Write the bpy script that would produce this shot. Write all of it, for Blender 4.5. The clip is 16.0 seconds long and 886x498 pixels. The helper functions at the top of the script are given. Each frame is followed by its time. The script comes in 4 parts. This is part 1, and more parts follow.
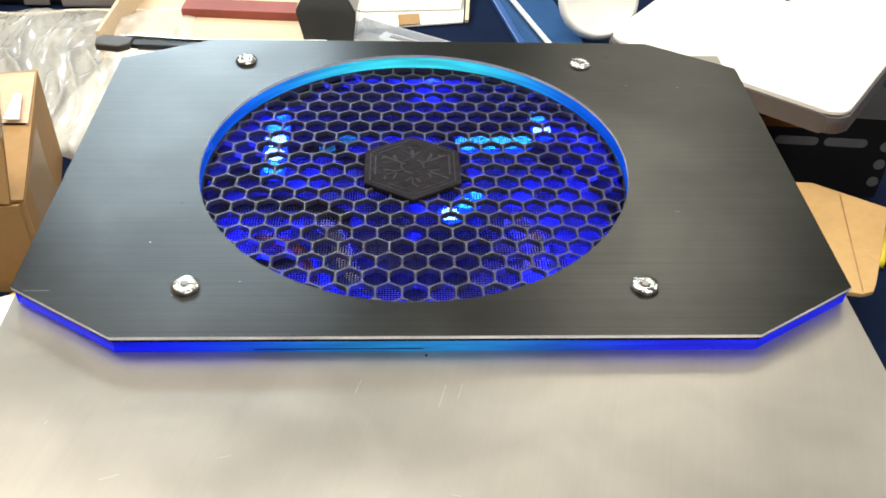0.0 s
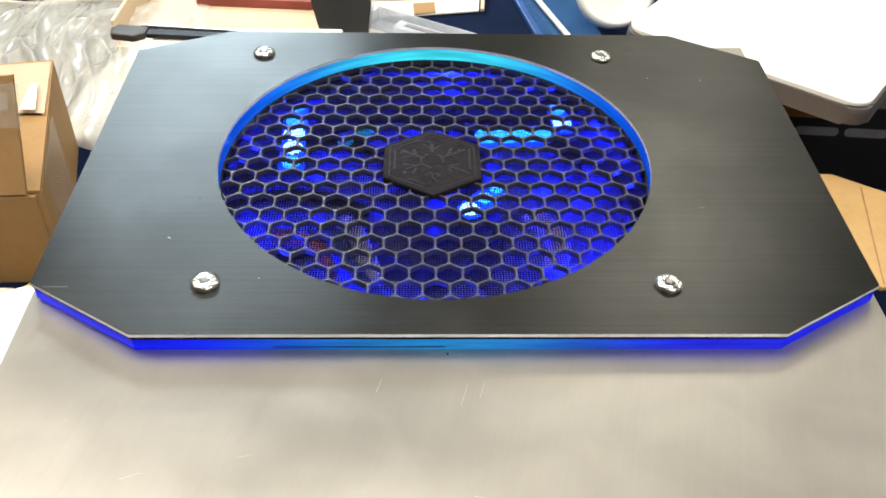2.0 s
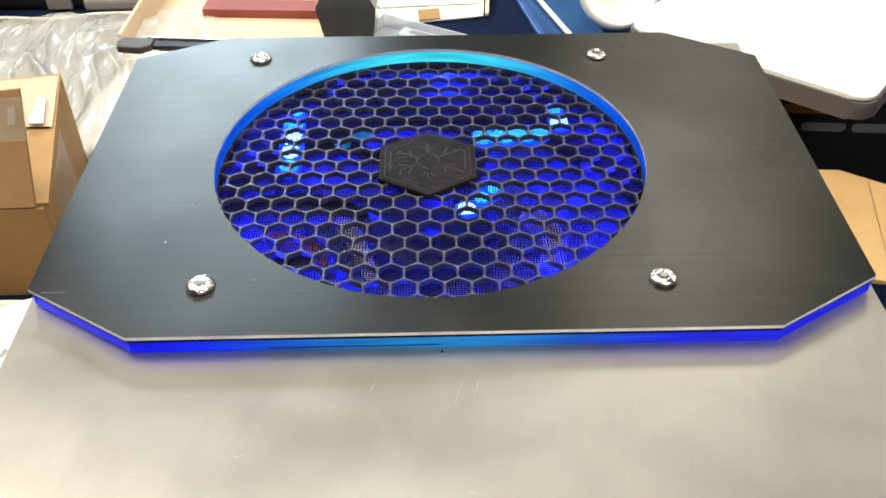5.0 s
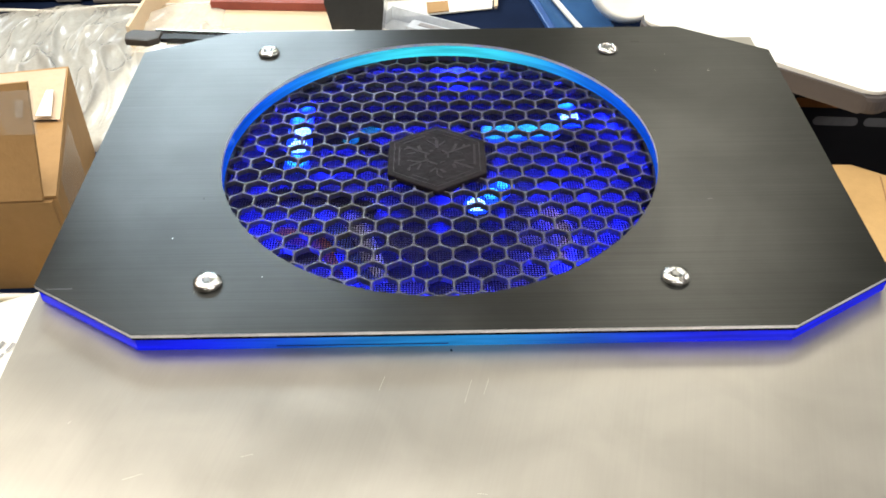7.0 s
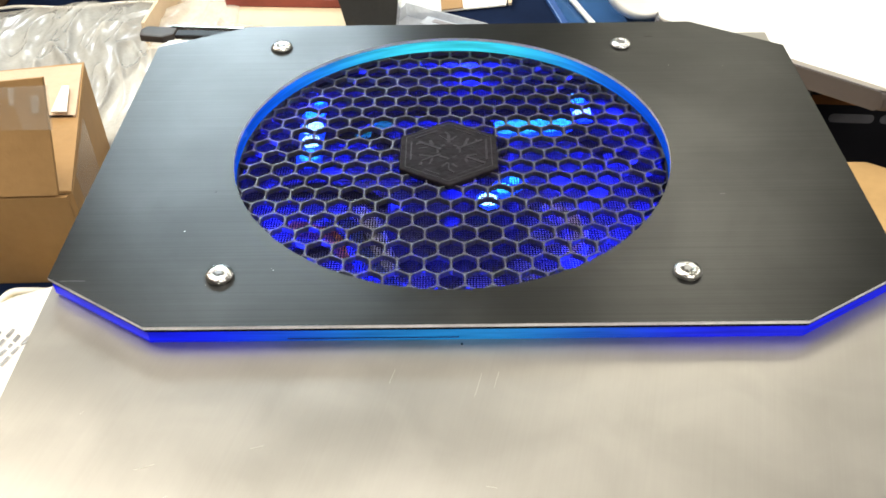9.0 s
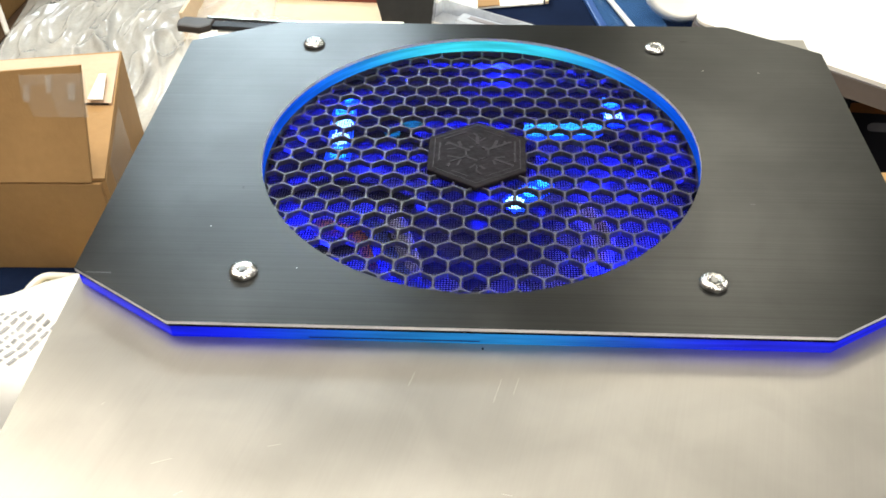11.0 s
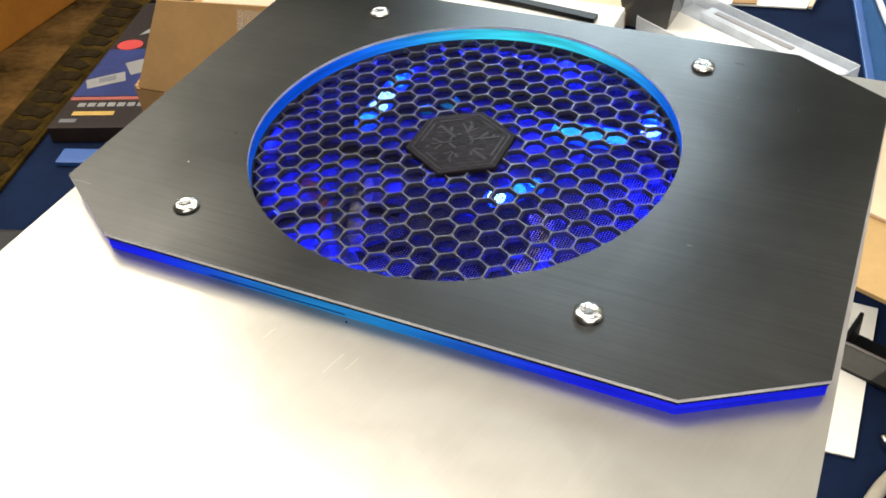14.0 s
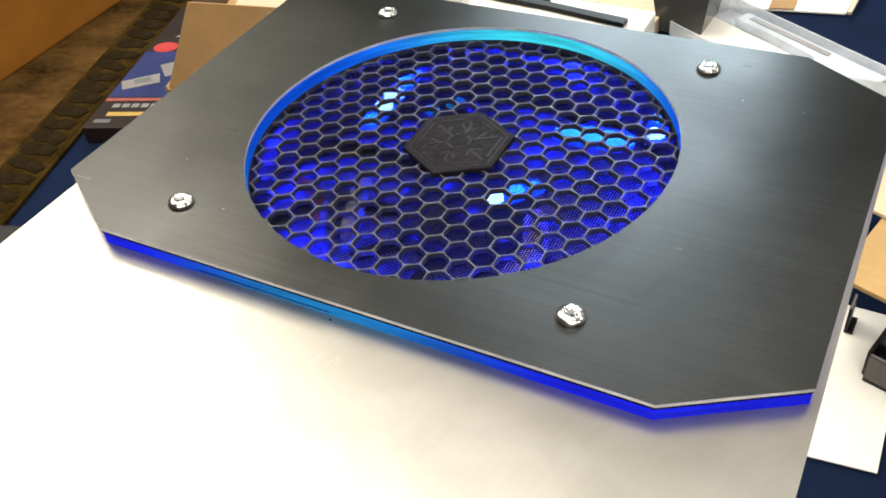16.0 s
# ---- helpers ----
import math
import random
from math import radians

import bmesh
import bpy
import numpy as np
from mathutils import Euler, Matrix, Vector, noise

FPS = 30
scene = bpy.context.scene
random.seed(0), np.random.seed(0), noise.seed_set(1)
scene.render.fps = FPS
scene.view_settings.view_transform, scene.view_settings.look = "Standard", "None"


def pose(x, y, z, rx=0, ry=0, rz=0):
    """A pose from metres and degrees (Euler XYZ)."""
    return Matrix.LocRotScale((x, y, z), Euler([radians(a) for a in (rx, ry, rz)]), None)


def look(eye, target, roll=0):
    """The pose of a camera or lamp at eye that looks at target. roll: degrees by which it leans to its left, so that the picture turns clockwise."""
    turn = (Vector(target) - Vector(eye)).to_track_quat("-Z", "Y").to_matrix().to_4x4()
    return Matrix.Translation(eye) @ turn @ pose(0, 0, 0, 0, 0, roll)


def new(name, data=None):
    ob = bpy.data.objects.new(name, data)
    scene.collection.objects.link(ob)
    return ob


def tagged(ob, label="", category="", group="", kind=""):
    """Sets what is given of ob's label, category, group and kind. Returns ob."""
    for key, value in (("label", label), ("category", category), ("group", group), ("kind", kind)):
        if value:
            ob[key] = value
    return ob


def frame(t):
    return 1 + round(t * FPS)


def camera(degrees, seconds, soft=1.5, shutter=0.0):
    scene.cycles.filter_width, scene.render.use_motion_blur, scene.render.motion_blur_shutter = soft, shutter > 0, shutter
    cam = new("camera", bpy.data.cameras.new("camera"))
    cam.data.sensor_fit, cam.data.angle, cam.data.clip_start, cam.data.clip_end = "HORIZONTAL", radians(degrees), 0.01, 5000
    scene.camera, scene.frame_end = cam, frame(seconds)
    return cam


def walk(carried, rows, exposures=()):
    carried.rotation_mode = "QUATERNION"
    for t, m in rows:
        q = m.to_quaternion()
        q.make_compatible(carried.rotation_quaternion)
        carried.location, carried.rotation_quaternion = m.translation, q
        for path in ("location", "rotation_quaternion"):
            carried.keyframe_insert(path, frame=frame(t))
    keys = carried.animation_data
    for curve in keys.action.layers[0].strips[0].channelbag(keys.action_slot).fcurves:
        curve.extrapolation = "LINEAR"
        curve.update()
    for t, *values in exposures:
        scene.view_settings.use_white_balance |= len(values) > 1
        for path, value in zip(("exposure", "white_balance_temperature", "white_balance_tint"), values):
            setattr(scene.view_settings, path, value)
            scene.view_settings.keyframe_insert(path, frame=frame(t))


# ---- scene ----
cam = camera(51.3, 16.0, soft=1.7)
PATH = [
    (0, (-0.004, -0.328, 0.233), (0.076, 1.202, -1.052), 1.9),
    (0.5, (-0.005, -0.327, 0.233), (0.074, 1.203, -1.052), 2.0),
    (1, (0.0, -0.327, 0.233), (0.041, 1.211, -1.046), 0.6),
    (1.5, (-0.006, -0.325, 0.233), (0.041, 1.205, -1.054), 1.0),
    (2, (-0.007, -0.323, 0.233), (0.046, 1.191, -1.073), 1.4),
    (2.5, (-0.003, -0.325, 0.232), (0.042, 1.199, -1.063), 0.5),
    (3, (-0.001, -0.325, 0.232), (0.033, 1.2, -1.062), -0.1),
    (3.5, (-0.001, -0.326, 0.232), (0.026, 1.205, -1.055), -0.2),
    (4, (0.001, -0.326, 0.231), (0.025, 1.203, -1.058), -0.7),
    (6.5, (0.0, -0.324, 0.231), (0.014, 1.195, -1.07), -0.3),
    (7, (0.0, -0.322, 0.23), (0.004, 1.193, -1.076), -0.8),
    (7.5, (0.0, -0.322, 0.229), (-0.015, 1.188, -1.082), -1.2),
    (8, (0.0, -0.323, 0.229), (-0.017, 1.188, -1.081), -1.1),
    (8.5, (0.001, -0.322, 0.23), (-0.019, 1.187, -1.082), -1.3),
    (9, (0.001, -0.323, 0.229), (-0.025, 1.189, -1.08), -1.3),
    (11.5, (0.005, -0.319, 0.23), (-0.146, 1.174, -1.092), -0.9),
    (12, (0.032, -0.317, 0.224), (-0.254, 1.138, -1.119), -1.7),
    (12.5, (0.058, -0.311, 0.222), (-0.337, 1.086, -1.154), -0.5),
    (13, (0.077, -0.306, 0.222), (-0.49, 1.025, -1.158), -1.2),
    (13.5, (0.128, -0.298, 0.232), (-0.53, 1.031, -1.11), -4.5),
    (14, (0.142, -0.29, 0.232), (-0.566, 1.024, -1.1), -5.4),
    (14.5, (0.147, -0.287, 0.228), (-0.591, 1.012, -1.102), -6.4),
    (15, (0.162, -0.283, 0.238), (-0.596, 1.024, -1.072), -6.5),
    (15.5, (0.163, -0.284, 0.232), (-0.592, 1.031, -1.072), -6.2),
    (16, (0.16, -0.281, 0.227), (-0.636, 0.999, -1.087), -6.8),
]
walk(cam, [(t, look(e, g, r)) for t, e, g, r in PATH], exposures=[(0, 0.14), (11.5, 0.13), (13.0, 0.04), (16, 0.02)])

# the room's light: warm ceiling panels over the table and one cooler, farther panel
world = bpy.data.worlds.new("world")
world.use_nodes = True
scene.world = world
world.node_tree.nodes["Background"].inputs[0].default_value = (0.9, 0.95, 1.0, 1)
world.node_tree.nodes["Background"].inputs[1].default_value = 0.12

TABLE = -0.35      # table top; the case's top panel lies at z = 0
FLOOR = -1.10
CEILING = 1.75


def area_light(name, x, y, sx, sy, watts, colour):
    data = bpy.data.lights.new(name, "AREA")
    data.shape, data.size, data.size_y = "RECTANGLE", sx, sy
    data.energy, data.color = watts, colour
    ob = new(name, data)
    ob.location = (x, y, CEILING - 0.03)
    return ob


PANELS = [
    (-1.90, 0.68, 1.0, 1.3, 58, (1.0, 0.92, 0.76)),
    (-0.45, 0.32, 1.5, 0.7, 34, (1.0, 0.93, 0.80)),
    (-0.88, 3.25, 1.12, 1.35, 119, (0.74, 0.91, 1.0)),
    (2.7, 1.3, 0.9, 1.2, 66, (1.0, 0.95, 0.87)),
    (0.80, 2.00, 0.74, 0.85, 15, (1.0, 0.95, 0.78)),
    # unseen panel behind the camera, added as fill light
    (0.75, -1.5, 1.4, 0.8, 52, (1.0, 0.94, 0.85)),
]
for px, py, sx, sy, w, c in PANELS:
    area_light("ceiling_panel_light", px, py, sx, sy, w, c)


# ---------------------------------------------------------------- materials
def mat(name, colour, rough=0.5, metal=0.0, spec=0.5, vary=0.15, scale=40.0, bump=0.0, bump_scale=200.0,
        stretch=(1, 1, 1), aniso=0.0, rough_vary=0.0, trans=0.0, subsurface=0.0, coat=0.0):
    """A surface with two scales of colour variation, varied gloss and fine relief."""
    m = bpy.data.materials.new(name)
    m.use_nodes = True
    nt = m.node_tree
    b = nt.nodes["Principled BSDF"]
    tc = nt.nodes.new("ShaderNodeTexCoord")
    mp = nt.nodes.new("ShaderNodeMapping")
    mp.inputs["Scale"].default_value = stretch
    nt.links.new(tc.outputs["Object"], mp.inputs[0])
    big = nt.nodes.new("ShaderNodeTexNoise")
    big.inputs["Scale"].default_value, big.inputs["Detail"].default_value = scale, 4
    fine = nt.nodes.new("ShaderNodeTexNoise")
    fine.inputs["Scale"].default_value, fine.inputs["Detail"].default_value = scale * 9, 3
    for n in (big, fine):
        nt.links.new(mp.outputs[0], n.inputs["Vector"])
    both = nt.nodes.new("ShaderNodeMath")
    both.operation = "MULTIPLY_ADD"
    nt.links.new(fine.outputs["Fac"], both.inputs[0])
    both.inputs[1].default_value = 0.4
    nt.links.new(big.outputs["Fac"], both.inputs[2])
    ramp = nt.nodes.new("ShaderNodeMapRange")
    ramp.inputs["From Min"].default_value, ramp.inputs["From Max"].default_value = 0.4, 1.0
    ramp.inputs["To Min"].default_value, ramp.inputs["To Max"].default_value = 1 - vary, 1 + vary
    nt.links.new(both.outputs[0], ramp.inputs["Value"])
    mul = nt.nodes.new("ShaderNodeVectorMath")
    mul.operation = "SCALE"
    mul.inputs[0].default_value = colour
    nt.links.new(ramp.outputs[0], mul.inputs["Scale"])
    nt.links.new(mul.outputs[0], b.inputs["Base Color"])
    b.inputs["Metallic"].default_value = metal
    b.inputs["Specular IOR Level"].default_value = spec
    b.inputs["Transmission Weight"].default_value = trans
    b.inputs["Coat Weight"].default_value = coat
    b.inputs["Roughness"].default_value = rough
    if rough_vary:
        rr = nt.nodes.new("ShaderNodeMapRange")
        rr.inputs["From Min"].default_value, rr.inputs["From Max"].default_value = 0.4, 1.0
        rr.inputs["To Min"].default_value, rr.inputs["To Max"].default_value = rough - rough_vary, rough + rough_vary
        nt.links.new(both.outputs[0], rr.inputs["Value"])
        nt.links.new(rr.outputs[0], b.inputs["Roughness"])
    if aniso:
        b.inputs["Anisotropic"].default_value = aniso
    if bump:
        bn = nt.nodes.new("ShaderNodeTexNoise")
        bn.inputs["Scale"].default_value, bn.inputs["Detail"].default_value = bump_scale, 4
        nt.links.new(mp.outputs[0], bn.inputs["Vector"])
        bp = nt.nodes.new("ShaderNodeBump")
        bp.inputs["Strength"].default_value, bp.inputs["Distance"].default_value = bump, 0.001
        nt.links.new(bn.outputs["Fac"], bp.inputs["Height"])
        nt.links.new(bp.outputs[0], b.inputs["Normal"])
    return m


def glow(name, colour, strength):
    m = bpy.data.materials.new(name)
    m.use_nodes = True
    b = m.node_tree.nodes["Principled BSDF"]
    b.inputs["Base Color"].default_value = (*colour, 1)
    b.inputs["Emission Color"].default_value = (*colour, 1)
    b.inputs["Emission Strength"].default_value = strength
    return m


def lit_acrylic():
    """Edge-lit acrylic: it gives off deep blue light, turning cyan beside the lamps at the middle of its length."""
    m = bpy.data.materials.new("lit_acrylic")
    m.use_nodes = True
    nt = m.node_tree
    b = nt.nodes["Principled BSDF"]
    tc = nt.nodes.new("ShaderNodeTexCoord")
    sep = nt.nodes.new("ShaderNodeSeparateXYZ")
    nt.links.new(tc.outputs["Object"], sep.inputs[0])
    off = nt.nodes.new("ShaderNodeMath")
    off.operation = "ABSOLUTE"
    nt.links.new(sep.outputs["X"], off.inputs[0])
    fall = nt.nodes.new("ShaderNodeMapRange")
    fall.interpolation_type = "SMOOTHERSTEP"
    fall.inputs["From Min"].default_value, fall.inputs["From Max"].default_value = 0.0, 0.098
    fall.inputs["To Min"].default_value, fall.inputs["To Max"].default_value = 1.0, 0.0
    nt.links.new(off.outputs[0], fall.inputs["Value"])
    noise_ = nt.nodes.new("ShaderNodeTexNoise")
    noise_.inputs["Scale"].default_value = 60
    layers = nt.nodes.new("ShaderNodeMapping")
    layers.inputs["Scale"].default_value = (0.5, 0.5, 9)
    nt.links.new(tc.outputs["Object"], layers.inputs[0])
    nt.links.new(layers.outputs[0], noise_.inputs["Vector"])
    mix = nt.nodes.new("ShaderNodeMix")
    mix.data_type = "RGBA"
    mix.inputs["A"].default_value = (0.002, 0.006, 0.62, 1)
    mix.inputs["B"].default_value = (0.006, 0.10, 0.23, 1)
    nt.links.new(fall.outputs[0], mix.inputs["Factor"])
    lamp_tint = nt.nodes.new("ShaderNodeMix")
    lamp_tint.data_type = "RGBA"
    lamp_tint.inputs["A"].default_value = (0.022, 0.30, 0.36, 1)
    lamp_tint.inputs["B"].default_value = (0.008, 0.115, 0.28, 1)
    nt.links.new(lamp_tint.outputs["Result"], mix.inputs["B"])
    flat = nt.nodes.new("ShaderNodeVectorMath")
    flat.operation = "MULTIPLY"
    flat.inputs[1].default_value = (1, 1, 0)
    nt.links.new(tc.outputs["Object"], flat.inputs[0])
    far = nt.nodes.new("ShaderNodeVectorMath")
    far.operation = "LENGTH"
    nt.links.new(flat.outputs[0], far.inputs[0])
    at_rim = nt.nodes.new("ShaderNodeMapRange")
    at_rim.inputs["From Min"].default_value, at_rim.inputs["From Max"].default_value = 0.091, 0.096
    nt.links.new(far.outputs["Value"], at_rim.inputs["Value"])
    base = nt.nodes.new("ShaderNodeMix")
    base.data_type = "RGBA"
    base.inputs["A"].default_value = (0.001, 0.040, 0.36, 1)
    base.inputs["B"].default_value = (0.0040, 0.0060, 0.43, 1)
    nt.links.new(at_rim.outputs[0], base.inputs["Factor"])
    nt.links.new(base.outputs["Result"], mix.inputs["A"])
    nt.links.new(at_rim.outputs[0], lamp_tint.inputs["Factor"])
    st = nt.nodes.new("ShaderNodeMapRange")
    st.inputs["From Min"].default_value, st.inputs["From Max"].default_value = 0.3, 0.7
    st.inputs["To Min"].default_value, st.inputs["To Max"].default_value = 0.7, 1.3
    nt.links.new(noise_.outputs["Fac"], st.inputs["Value"])
    nt.links.new(mix.outputs["Result"], b.inputs["Emission Color"])
    rear = nt.nodes.new("ShaderNodeMapRange")
    rear.inputs["From Min"].default_value, rear.inputs["From Max"].default_value = 0.0, 0.09
    rear.inputs["To Min"].default_value, rear.inputs["To Max"].default_value = 1.5, 2.3
    nt.links.new(sep.outputs["Y"], rear.inputs["Value"])
    both = nt.nodes.new("ShaderNodeMath")
    both.operation = "MULTIPLY"
    nt.links.new(st.outputs[0], both.inputs[0])
    nt.links.new(rear.outputs[0], both.inputs[1])
    nt.links.new(both.outputs[0], b.inputs["Emission Strength"])
    b.inputs["Base Color"].default_value = (0.002, 0.006, 0.05, 1)
    b.inputs["Specular IOR Level"].default_value = 0.04
    b.inputs["Roughness"].default_value = 0.25
    return m


def brushed(name, colour, rough, metal, spec, grain, tangent, cloud_scale, cloud, streak, aniso, rough_cloud, rough_streak, scratch=0.0, turn=0.0):
    """Brushed sheet metal: fine grain lines, cloudy stains of tint and gloss, a sheen drawn out across the grain."""
    m = bpy.data.materials.new(name)
    m.use_nodes = True
    nt = m.node_tree
    b = nt.nodes["Principled BSDF"]
    tc = nt.nodes.new("ShaderNodeTexCoord")

    def texture(stretch, scale, detail, distortion, lo, hi, t0, t1):
        mp = nt.nodes.new("ShaderNodeMapping")
        mp.vector_type = "TEXTURE"
        mp.inputs["Scale"].default_value = tuple(1 / g for g in stretch)
        mp.inputs["Rotation"].default_value = (0, 0, turn)
        n = nt.nodes.new("ShaderNodeTexNoise")
        n.inputs["Scale"].default_value, n.inputs["Detail"].default_value, n.inputs["Distortion"].default_value = scale, detail, distortion
        mr = nt.nodes.new("ShaderNodeMapRange")
        mr.inputs["From Min"].default_value, mr.inputs["From Max"].default_value = lo, hi
        mr.inputs["To Min"].default_value, mr.inputs["To Max"].default_value = t0, t1
        nt.links.new(tc.outputs["Object"], mp.inputs[0])
        nt.links.new(mp.outputs[0], n.inputs["Vector"])
        nt.links.new(n.outputs["Fac"], mr.inputs["Value"])
        return mr.outputs[0]

    def calc(op, a, c):
        n = nt.nodes.new("ShaderNodeMath")
        n.operation = op
        for k, v in ((0, a), (1, c)):
            if isinstance(v, (int, float)):
                n.inputs[k].default_value = v
            else:
                nt.links.new(v, n.inputs[k])
        return n.outputs[0]
    clouds = texture((1, 1, 1), cloud_scale, 6, 0.5, 0.3, 0.7, 1 - cloud, 1 + cloud)
    fine = texture(grain, 1.0, 2, 0, 0.3, 0.7, 1 - streak, 1 + streak)
    wide = texture(tuple(g * 0.3 for g in grain), 1.0, 3, 0, 0.3, 0.7, 1 - 0.6 * streak, 1 + 0.6 * streak)
    value = calc("MULTIPLY", calc("MULTIPLY", clouds, fine), wide)
    if scratch:
        lines = texture((grain[0] * 0.9, grain[1] * 1.3, 1), 1.0, 2, 0.1, 0.56, 0.74, 0.0, scratch)
        value = calc("ADD", value, calc("MULTIPLY", lines, 0.25))
    mul = nt.nodes.new("ShaderNodeVectorMath")
    mul.operation = "SCALE"
    mul.inputs[0].default_value = colour
    nt.links.new(value, mul.inputs["Scale"])
    nt.links.new(mul.outputs[0], b.inputs["Base Color"])
    rc = texture((0.8, 1.1, 1), cloud_scale * 0.8, 4, 0.4, 0.3, 0.7, rough - rough_cloud, rough + rough_cloud)
    rs = texture(tuple(g * 0.6 for g in grain), 1.0, 2, 0, 0.3, 0.7, -rough_streak, rough_streak)
    total = calc("ADD", rc, rs)
    if scratch:
        total = calc("ADD", total, lines)
    nt.links.new(total, b.inputs["Roughness"])
    b.inputs["Metallic"].default_value = metal
    nt.links.new(calc("MULTIPLY", value, spec), b.inputs["Specular IOR Level"])
    b.inputs["Anisotropic"].default_value = aniso
    tv = nt.nodes.new("ShaderNodeCombineXYZ")
    for k in range(3):
        tv.inputs[k].default_value = tangent[k]
    nt.links.new(tv.outputs[0], b.inputs["Tangent"])
    return m


M_BLACK_ALU = brushed("black_brushed_aluminium", (0.0045, 0.0054, 0.0048), 0.31, 0.0, 0.50, (9, 1500, 1), (0, 1, 0), 17, 0.24, 0.09, 0.68, 0.035, 0.004)
M_BARE_EDGE = mat("bare_aluminium_edge", (0.80, 0.79, 0.84), 0.5, 0.35, 0.5, 0.25, 90)
M_SILVER = brushed("brushed_silver_aluminium", (0.375, 0.359, 0.326), 0.33, 0.70, 0.5, (1500, 16, 1), (1, 0, 0), 34, 0.075, 0.012, 0.30, 0.032, 0.008, 0.05, radians(-14.5))
M_SCRATCH = mat("bare_scratch", (0.58, 0.57, 0.53), 0.3, 0.5)
M_SILVER_SIDE = mat("silver_aluminium_side", (0.55, 0.53, 0.49), 0.45, 0.9, 0.5, 0.1, 20)
M_GASKET = mat("black_gasket", (0.003, 0.003, 0.004), 0.9, 0, 0.1)
M_ACRYLIC = lit_acrylic()
M_CHROME = mat("zinc_plated_steel", (0.60, 0.60, 0.58), 0.22, 1.0, 0.5, 0.2, 300, 0.45, 620)
M_SOCKET = mat("worn_socket", (0.26, 0.26, 0.26), 0.35, 0.9)
M_GRILLE = mat("dark_grey_printed_plastic", (0.033, 0.032, 0.033), 0.40, 0, 0.70, 0.25, 120, 0.3, 900)
M_BOSS = mat("black_boss_plastic", (0.0125, 0.0100, 0.0125), 0.55, 0, 0.07, 0.55, 150, 0.5, 260)
M_BOSS_LINE = mat("boss_relief_plastic", (0.020, 0.017, 0.020), 0.40, 0, 0.16, 0.6, 400)
M_MESH = mat("woven_filter", (0.0035, 0.0035, 0.004), 0.6, 0, 0.06)
M_FAN = mat("smoke_fan_plastic", (0.02, 0.02, 0.027), 0.35, 0, 0.5, 0.2, 60)
M_BLADE = mat("milky_fan_blade", (0.13, 0.13, 0.18), 0.3, 0, 0.5, 0.2, 60)
M_INSIDE = mat("dark_case_inside", (0.018, 0.018, 0.022), 0.6)
M_LED = glow("blue_led", (0.03, 0.50, 0.85), 4.5)
M_LED_CORE = glow("white_blue_led", (0.30, 0.75, 1.0), 10.0)
M_LED_HALO = glow("blue_lamp_halo", (0.004, 0.11, 1.0), 2.0)
M_LED_TEAL = glow("teal_led", (0.004, 0.30, 0.36), 1.3)
M_ORANGE_WIRE = mat("orange_wire", (0.60, 0.13, 0.03), 0.4, 0, 0.5, 0.1, 60)
M_BLUE_WIRE = mat("blue_wire", (0.05, 0.10, 0.42), 0.4, 0, 0.5, 0.1, 60)
M_PINK_WIRE = mat("pinkish_wire", (0.72, 0.58, 0.58), 0.4, 0, 0.5, 0.1, 60)
M_CLOTH = mat("navy_tablecloth", (0.0065, 0.0125, 0.035), 0.95, 0, 0.04, 0.3, 12, 0.6, 700)
M_CARD = mat("brown_cardboard", (0.350, 0.208, 0.088), 0.7, 0, 0.2, 0.14, 14, 0.3, 300)
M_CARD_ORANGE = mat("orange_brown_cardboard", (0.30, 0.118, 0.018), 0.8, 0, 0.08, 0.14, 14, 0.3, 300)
M_CARD_IN = mat("tan_cardboard", (0.58, 0.43, 0.27), 0.75, 0, 0.3, 0.12, 14, 0.3, 300)
M_SHEET = mat("dark_brown_sheet", (0.055, 0.034, 0.020), 0.85, 0, 0.06, 0.3, 14, 0.3, 300)
M_CARD_LID = mat("tan_card_lid", (0.44, 0.285, 0.125), 0.8, 0, 0.1, 0.14, 14, 0.3, 300)
M_CARD_DARK = mat("dark_brown_card", (0.165, 0.098, 0.040), 0.85, 0, 0.08, 0.2, 14, 0.3, 300)
M_CARD_INNER = mat("pinkish_tan_card", (0.56, 0.42, 0.30), 0.75, 0, 0.2, 0.14, 14, 0.3, 300)
M_CARD_PALE = mat("pale_tan_card", (0.66, 0.50, 0.34), 0.75, 0, 0.15, 0.10, 14, 0.3, 300)
M_TOOL_GREY = mat("beige_grey_plastic", (0.36, 0.33, 0.27), 0.45, 0, 0.4, 0.15, 40)
M_CARD_CUT = mat("cardboard_cut_edge", (0.30, 0.17, 0.08), 0.85, 0, 0.3, 0.3, 60)
M_WHITE = mat("white_plastic", (0.80, 0.79, 0.76), 0.35, 0, 0.5, 0.04, 20)
M_PAPER = mat("white_paper", (0.80, 0.78, 0.73), 0.8, 0, 0.3, 0.05, 20, 0.2, 80)
M_POLY = mat("white_poly_film", (0.78, 0.77, 0.74), 0.38, 0, 0.5, 0.05, 30, 0.25, 90)
M_POLY_PRINT = mat("faint_grey_print", (0.30, 0.30, 0.31), 0.5, 0, 0.4, 0.35, 90)
M_GREY_SIDE = mat("grey_plastic", (0.22, 0.20, 0.20), 0.5, 0, 0.5, 0.1, 20)
M_GRIP = mat("dark_brown_grip", (0.050, 0.042, 0.038), 0.5, 0, 0.4, 0.2, 40)
M_BROWN_GREY = mat("brown_grey_plastic", (0.088, 0.078, 0.080), 0.5, 0, 0.5, 0.1, 20)
M_DARK = mat("black_plastic", (0.007, 0.007, 0.009), 0.5, 0, 0.3, 0.2, 40)
